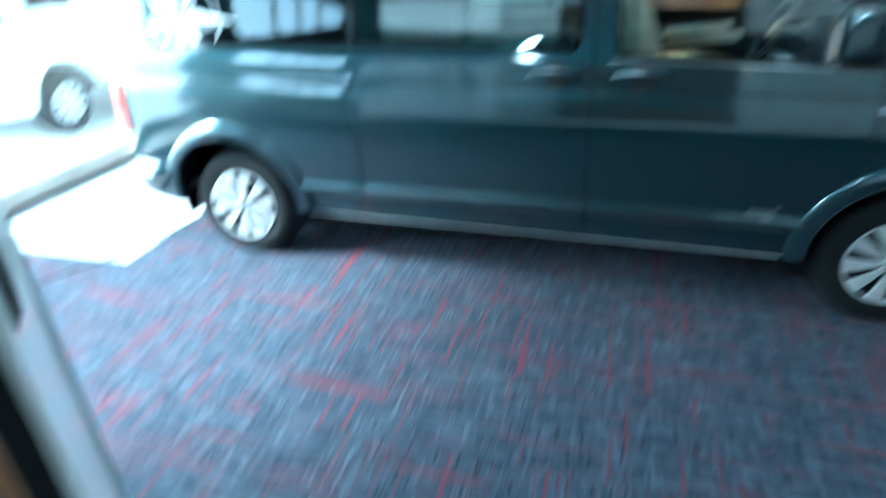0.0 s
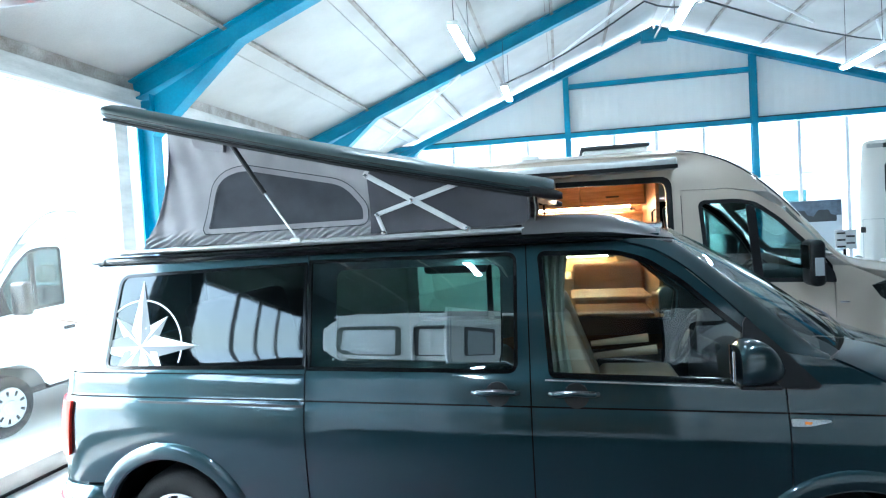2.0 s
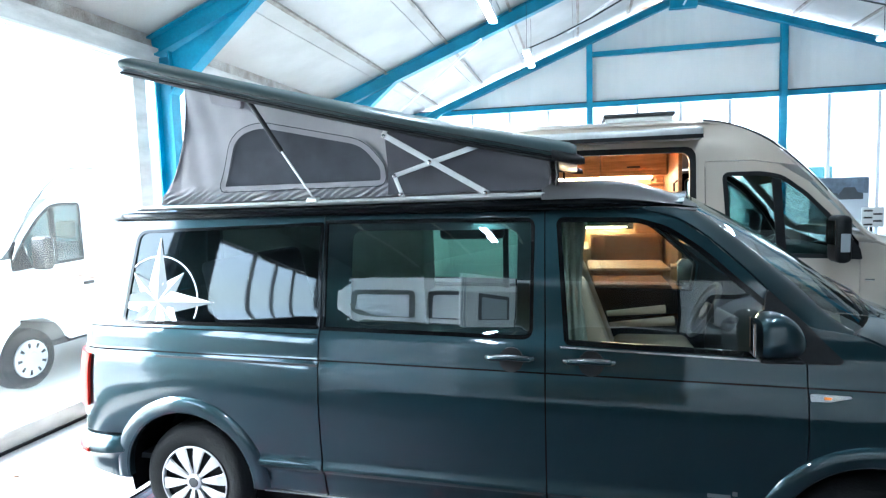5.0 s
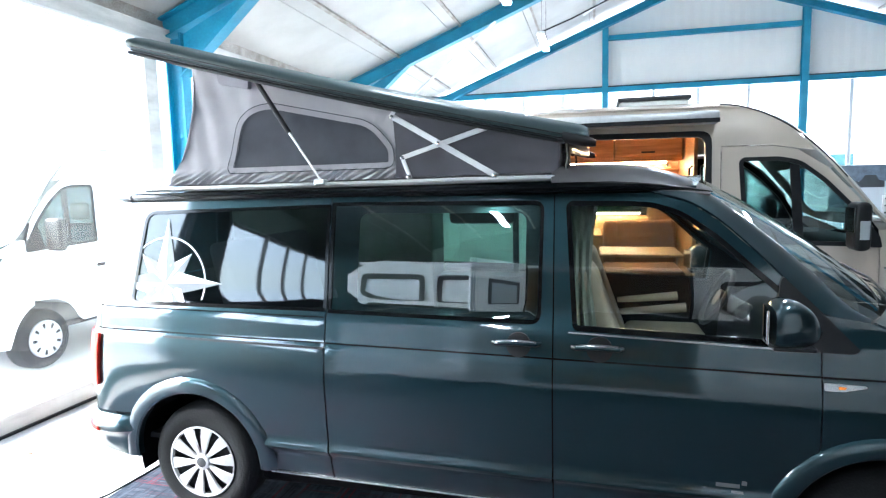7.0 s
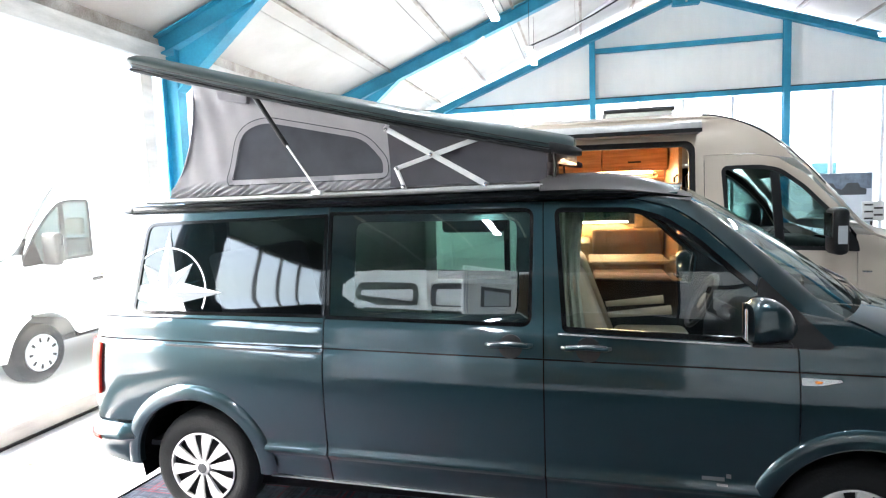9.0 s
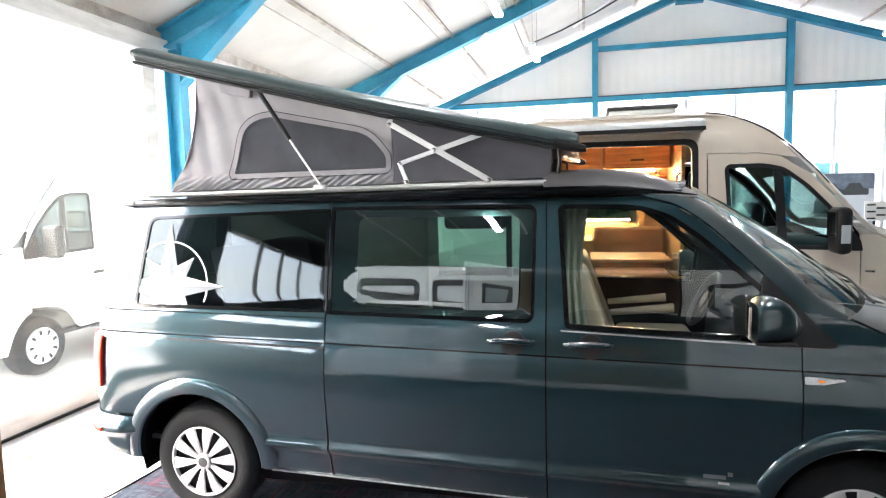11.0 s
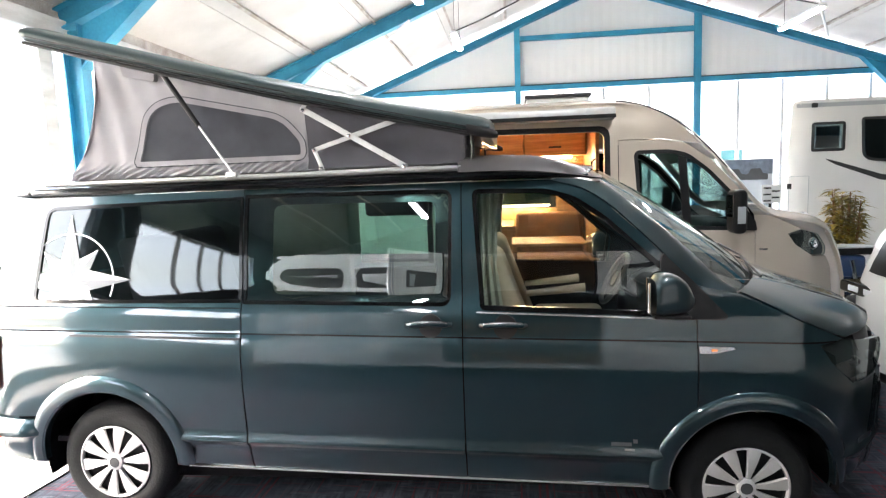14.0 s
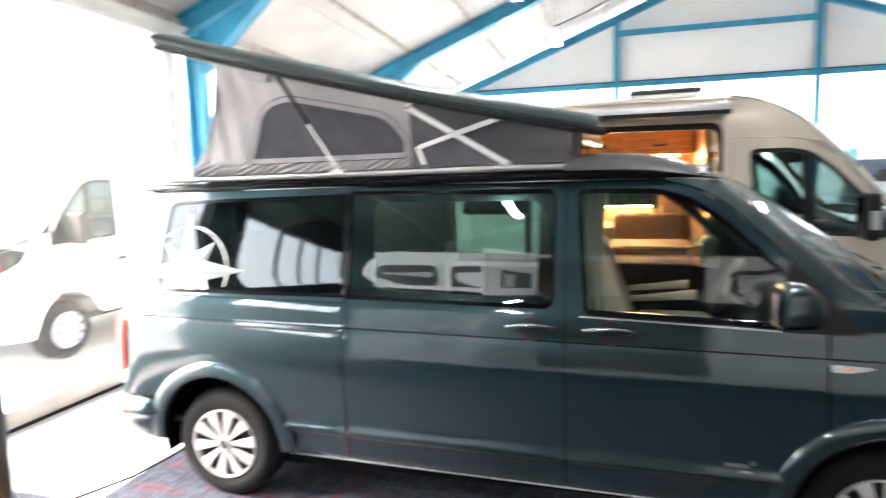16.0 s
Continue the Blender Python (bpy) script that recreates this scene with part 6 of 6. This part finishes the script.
def bicycle(x, y, turn, paint, label, size=1.25):
    ob = thing("bicycle", (0, 0, 0), label, "bicycle", "bicycles")
    for cx in (0.0, 1.02):
        pts = [(cx + 0.33 * math.cos(a), 0, 0.345 + 0.33 * math.sin(a)) for a in even(0, 2 * math.pi, 36)]
        wh = part("wheel", tube(pts, 0.018, 8, cap=False), RUBBER, ob, "black bicycle tyre", smooth=True)
        spokes = bmesh.new()
        for k in range(16):
            a = k * math.pi / 8
            tube([(cx, 0, 0.345), (cx + 0.32 * math.cos(a), 0, 0.345 + 0.32 * math.sin(a))], 0.0018, 4, spokes)
        part("spokes", spokes, CHROME, wh)
    fr = bmesh.new()
    for a, b in (((0, 0, .345), (.42, 0, .30)), ((.42, 0, .30), (.30, 0, .85)), ((.32, 0, .75), (.84, 0, .80)), ((.42, 0, .30), (.86, 0, .70)), ((0, 0, .345), (.31, 0, .78)), ((.82, 0, .92), (1.02, 0, .345))):
        tube([a, b], 0.018, 8, fr)
    part("frame", fr, paint, ob, smooth=True)
    part("saddle", box(0.16, 0.42, -0.07, 0.07, 0.93, 0.98, 0.025, seg=3), BLACK, ob, smooth=True)
    part("seat_post", tube([(.30, 0, .84), (.285, 0, .94)], 0.014, 8), ALU, ob)
    part("handlebar", tube([(0.70, -0.30, 1.10), (0.80, -0.22, 1.08), (0.83, 0, 1.05), (0.80, 0.22, 1.08), (0.70, 0.30, 1.10)], 0.013, 8), BLACK, ob, smooth=True)
    part("head_stem", tube([(.82, 0, .90), (.83, 0, 1.05)], 0.016, 8), BLACK, ob)
    ob.matrix_basis = Matrix.LocRotScale((x, y, floor_z(x + 0.4) + 0.003), Euler((0, 0, radians(turn))), (size, size, size))
    return ob


bicycle(4.5, 5.5, -6, BLACK, "black bicycle behind the champagne camper")
stand = thing("sign_stand", (5.48, 5.0, floor_z(5.48)), "black stand with a printed white price sheet", "sign")
part("base", tilted(box(5.32, 5.64, 4.9, 5.12, 0, 0.02, 0.006)), BLACK, stand)
part("pole", tube([(5.48, 5.01, floor_z(5.48) + 0.01), (5.48, 5.01, 1.46)], 0.016, 10), BLACK, stand)
part("board", box(5.37, 5.60, 4.985, 4.997, 1.44, 1.67, 0.003), DECAL, stand, "white printed sheet")
for k in range(5):
    part("print_bar", box(5.39 + 0.10 * (k % 2), 5.48 + 0.10 * (k % 2), 4.980, 4.984, 1.62 - 0.04 * k, 1.64 - 0.04 * k), DASH, stand, "grey bar of print")

# banner with pictured cars, on the gable
banner = thing("banner", (7.2, 10.5, 0), "printed banner with dark cars on pale ground", "banner")
part("cloth", box(6.70, 7.74, 10.50, 10.512, 1.05, 2.10, 0.002), DECAL_GREY, banner, "pale printed cloth")
part("dark_field", box(6.71, 7.73, 10.494, 10.498, 1.78, 2.09), shader("printed_dusk_sky", (0.10, 0.13, 0.17), 0.5, 0, 0.6, 5), banner, "dark printed sky")
for x in (6.98, 7.42):
    car = rounded([(x - 0.22, 1.66), (x + 0.22, 1.66), (x + 0.22, 1.78), (x + 0.12, 1.80), (x + 0.07, 1.90), (x - 0.12, 1.90), (x - 0.18, 1.80), (x - 0.22, 1.78)], 0.02)
    part("car_print", sheet(car, [], lambda u, v, k: Vector((u, 10.489 + k, v)), 0.002, 0.1), DASH, banner, "dark printed car shape")
part("pole", tube([(6.70, 10.52, floor_z(6.7)), (6.70, 10.52, 2.1)], 0.015, 8), ALU, banner)
part("pole", tube([(7.74, 10.52, floor_z(7.74)), (7.74, 10.52, 2.1)], 0.015, 8), ALU, banner)

# ---- beyond the gable: parked motorhomes and a house front ----
def coach(x, y, w, h, label, turn=0):
    ob = thing("motorhome", (x, y, 0), label, "motorhome", "motorhomes in the yard")
    bm = box(x, x + w, y, y + 2.2, 0.35, h, 0.12, seg=4)
    b = part("coach_body", bm, WHITE, ob, smooth=True)
    part("roof_band", box(x + 0.05, x + w - 0.05, y - 0.012, y + 0.0, h - 0.32, h - 0.18), DECAL_GREY, ob, "grey band below the roof")
    n = int(w / 1.1)
    for k in range(n):
        x0 = x + 0.4 + k * (w - 0.6) / n
        part("window", box(x0, x0 + 0.55, y - 0.014, y, h - 1.05, h - 0.75, 0.004), shader("teal_smoked_window", (0.05, 0.16, 0.17), 0.1, 0, 0.2, 4), b, "teal smoked window")
    for k in (0.18, 0.8):
        part("wheel", lathe([(0.20, 0.03), (0.22, 0.0), (0.28, 0.0), (0.335, 0.06), (0.335, 0.2), (0.2, 0.22)], 28, (x + w * k, y - 0.02, 0.305 + floor_z(x + w * k))), RUBBER, ob, "black tyre", smooth=True)
    return ob


coach(6.2, 14.0, 3.05, 3.18, "white motorhome parked behind the gable windows")
coach(10.2, 15.6, 5.5, 3.0, "white motorhome parked in the rear yard")
coach(-2.2, 14.6, 5.6, 3.0, "white motorhome parked beside the rear yard fence")
PLASTER = shader("pale_plaster", (0.70, 0.68, 0.64), 0.85, 0, 0.10, 1, 0.2, 40)
house = thing("house", (6, 26, 0), "pale plastered house with rows of windows", "house")
part("wall", box(-14, 26, 24, 34, -0.6, 9.5), PLASTER, house)
bm = bmesh.new()
v = [bm.verts.new(p) for p in ((-14.5, 23.5, 9.5), (26.5, 23.5, 9.5), (26.5, 34.5, 9.5), (-14.5, 34.5, 9.5), (-14.5, 29, 13), (26.5, 29, 13))]
for f in ((0, 1, 5, 4), (2, 3, 4, 5), (0, 4, 3), (1, 2, 5), (0, 3, 2, 1)):
    bm.faces.new([v[i] for i in f])
part("roof", bm, WOOD_DARK, house, "brown tiled roof")
for z in (1.2, 4.2, 7.0):
    for k in range(11):
        x = -12 + 3.4 * k
        w = part("window", box(x, x + 1.3, 23.94, 24.0, z, z + 1.5, 0.01), FRAME_WHITE, house, "white framed window")
        part("pane", box(x + 0.08, x + 0.62, 23.92, 23.938, z + 0.08, z + 1.42), DECAL_GREY, w)
        part("pane", box(x + 0.68, x + 1.22, 23.92, 23.938, z + 0.08, z + 1.42), DECAL_GREY, w)
coach2 = coach(-9.5, 9.2, 4.5, 2.8, "white motorhome far in the side yard")

# litter on the screed by the rear wheel
bm = beam((-0.875, 0.615, floor_z(-0.85) + 0.006), (-0.828, 0.635, floor_z(-0.85) + 0.007), 0.018, 0.010, 0.003)
single("wood_chip", bm, WOOD_DARK, "small brown wood chip on the pale floor", "litter")

bm = beam((-1.765, 0.45, floor_z(-1.75) + 0.005), (-1.735, 0.462, floor_z(-1.75) + 0.006), 0.014, 0.008, 0.002)
single("wood_chip", bm, WOOD_DARK, "small dark wood chip near the glass front", "litter")
edge = [(-0.66, 0.95), (-0.69, 0.55), (-0.735, 0.10), (-0.87, -0.205), (-1.02, -0.45), (-1.12, -0.8)]
single("cable", tube([(x, y, floor_z(x) + 0.012) for x, y in edge], 0.006, 8), BLACK, "thin black cable lying along the carpet edge", "cable", smooth=True)

# ---- carpet tiles, last ----
def carpet_shader():
    m = bpy.data.materials.new("striped_carpet")
    m.use_nodes = True
    t = m.node_tree
    b = t.nodes["Principled BSDF"]
    b.inputs["Roughness"].default_value, b.inputs["Specular IOR Level"].default_value = 0.9, 0.15
    co, info, shift = t.nodes.new("ShaderNodeTexCoord"), t.nodes.new("ShaderNodeObjectInfo"), t.nodes.new("ShaderNodeVectorMath")
    span = t.nodes.new("ShaderNodeMath")
    span.operation, span.inputs[1].default_value = "MULTIPLY", 37.0
    t.links.new(info.outputs["Random"], span.inputs[0])
    t.links.new(co.outputs["Object"], shift.inputs[0])
    t.links.new(span.outputs[0], shift.inputs[1])

    def stripes(sx, sy, seed, lo, hi):
        mp, nz, rg = t.nodes.new("ShaderNodeMapping"), t.nodes.new("ShaderNodeTexNoise"), t.nodes.new("ShaderNodeMapRange")
        mp.inputs["Scale"].default_value = (sx, sy, 1)
        mp.inputs["Location"].default_value = (seed, seed * 2, 0)
        t.links.new(shift.outputs[0], mp.inputs[0])
        nz.inputs["Scale"].default_value, nz.inputs["Detail"].default_value = 1.0, 1.0
        t.links.new(mp.outputs[0], nz.inputs["Vector"])
        rg.inputs["From Min"].default_value, rg.inputs["From Max"].default_value = lo, hi
        t.links.new(nz.outputs[0], rg.inputs[0])
        return rg.outputs[0]

    def mix(a, bb, fac):
        n = t.nodes.new("ShaderNodeMix")
        n.data_type = "RGBA"
        for s, v in (("A", a), ("B", bb)):
            if isinstance(v, tuple):
                n.inputs[s].default_value = v
            else:
                t.links.new(v, n.inputs[s])
        t.links.new(fac, n.inputs["Factor"])
        return n.outputs["Result"]

    base = mix((0.021, 0.029, 0.042, 1), (0.038, 0.048, 0.066, 1), stripes(30, 5.0, 3.0, 0.35, 0.65))
    base = mix(base, (0.054, 0.064, 0.084, 1), stripes(5.0, 32, 17.0, 0.50, 0.72))
    base = mix(base, (0.074, 0.080, 0.100, 1), stripes(70, 7.0, 11.0, 0.58, 0.74))
    base = mix(base, (0.018, 0.020, 0.030, 1), stripes(7.0, 60, 31.0, 0.58, 0.70))
    base = mix(base, (0.10, 0.026, 0.038, 1), stripes(42, 1.1, 23.0, 0.62, 0.70))
    base = mix(base, (0.095, 0.024, 0.036, 1), stripes(1.0, 46, 41.0, 0.625, 0.70))
    fine = t.nodes.new("ShaderNodeTexNoise")
    fine.inputs["Scale"].default_value, fine.inputs["Detail"].default_value = 350, 2
    t.links.new(co.outputs["Object"], fine.inputs["Vector"])
    hsv, val = t.nodes.new("ShaderNodeHueSaturation"), t.nodes.new("ShaderNodeMapRange")
    val.inputs["To Min"].default_value, val.inputs["To Max"].default_value = 0.6, 1.4
    t.links.new(fine.outputs[0], val.inputs[0])
    t.links.new(val.outputs[0], hsv.inputs["Value"])
    t.links.new(base, hsv.inputs["Color"])
    t.links.new(hsv.outputs[0], b.inputs["Base Color"])
    bp = t.nodes.new("ShaderNodeBump")
    bp.inputs["Strength"].default_value, bp.inputs["Distance"].default_value = 0.5, 0.004
    t.links.new(fine.outputs[0], bp.inputs["Height"])
    t.links.new(bp.outputs[0], b.inputs["Normal"])
    return m


carpet = tagged(new("carpet"), "dark blue-grey carpet tiles with red line pattern", "carpet", kind="structure")
bm = bmesh.new()
box(-0.2499, 0.2499, -0.2499, 0.2499, 0.001, 0.008, 0.0008, bm=bm, seg=1)
tile_mesh = bpy.data.meshes.new("carpet_tile")
bm.to_mesh(tile_mesh)
bm.free()
tile_mesh.materials.append(carpet_shader())
rng = random.Random(8)
for i in range(-2, 14):
    for j in range(-6, 6):
        if i < 0 and j > -1:
            continue
        t = new("carpet_tile", tile_mesh)
        t.parent = carpet
        t.matrix_basis = Matrix.LocRotScale((-0.72 + 0.25 + 0.5 * i, -0.22 + 0.25 + 0.5 * j, floor_z(-0.72 + 0.25 + 0.5 * i) + rng.uniform(0, 0.0008)), Euler((0, math.atan(-FALL), 0)).to_quaternion() @ Euler((0, 0, radians(90 * rng.choice((0, 1, 1, 2, 3, 3))))).to_quaternion(), None)
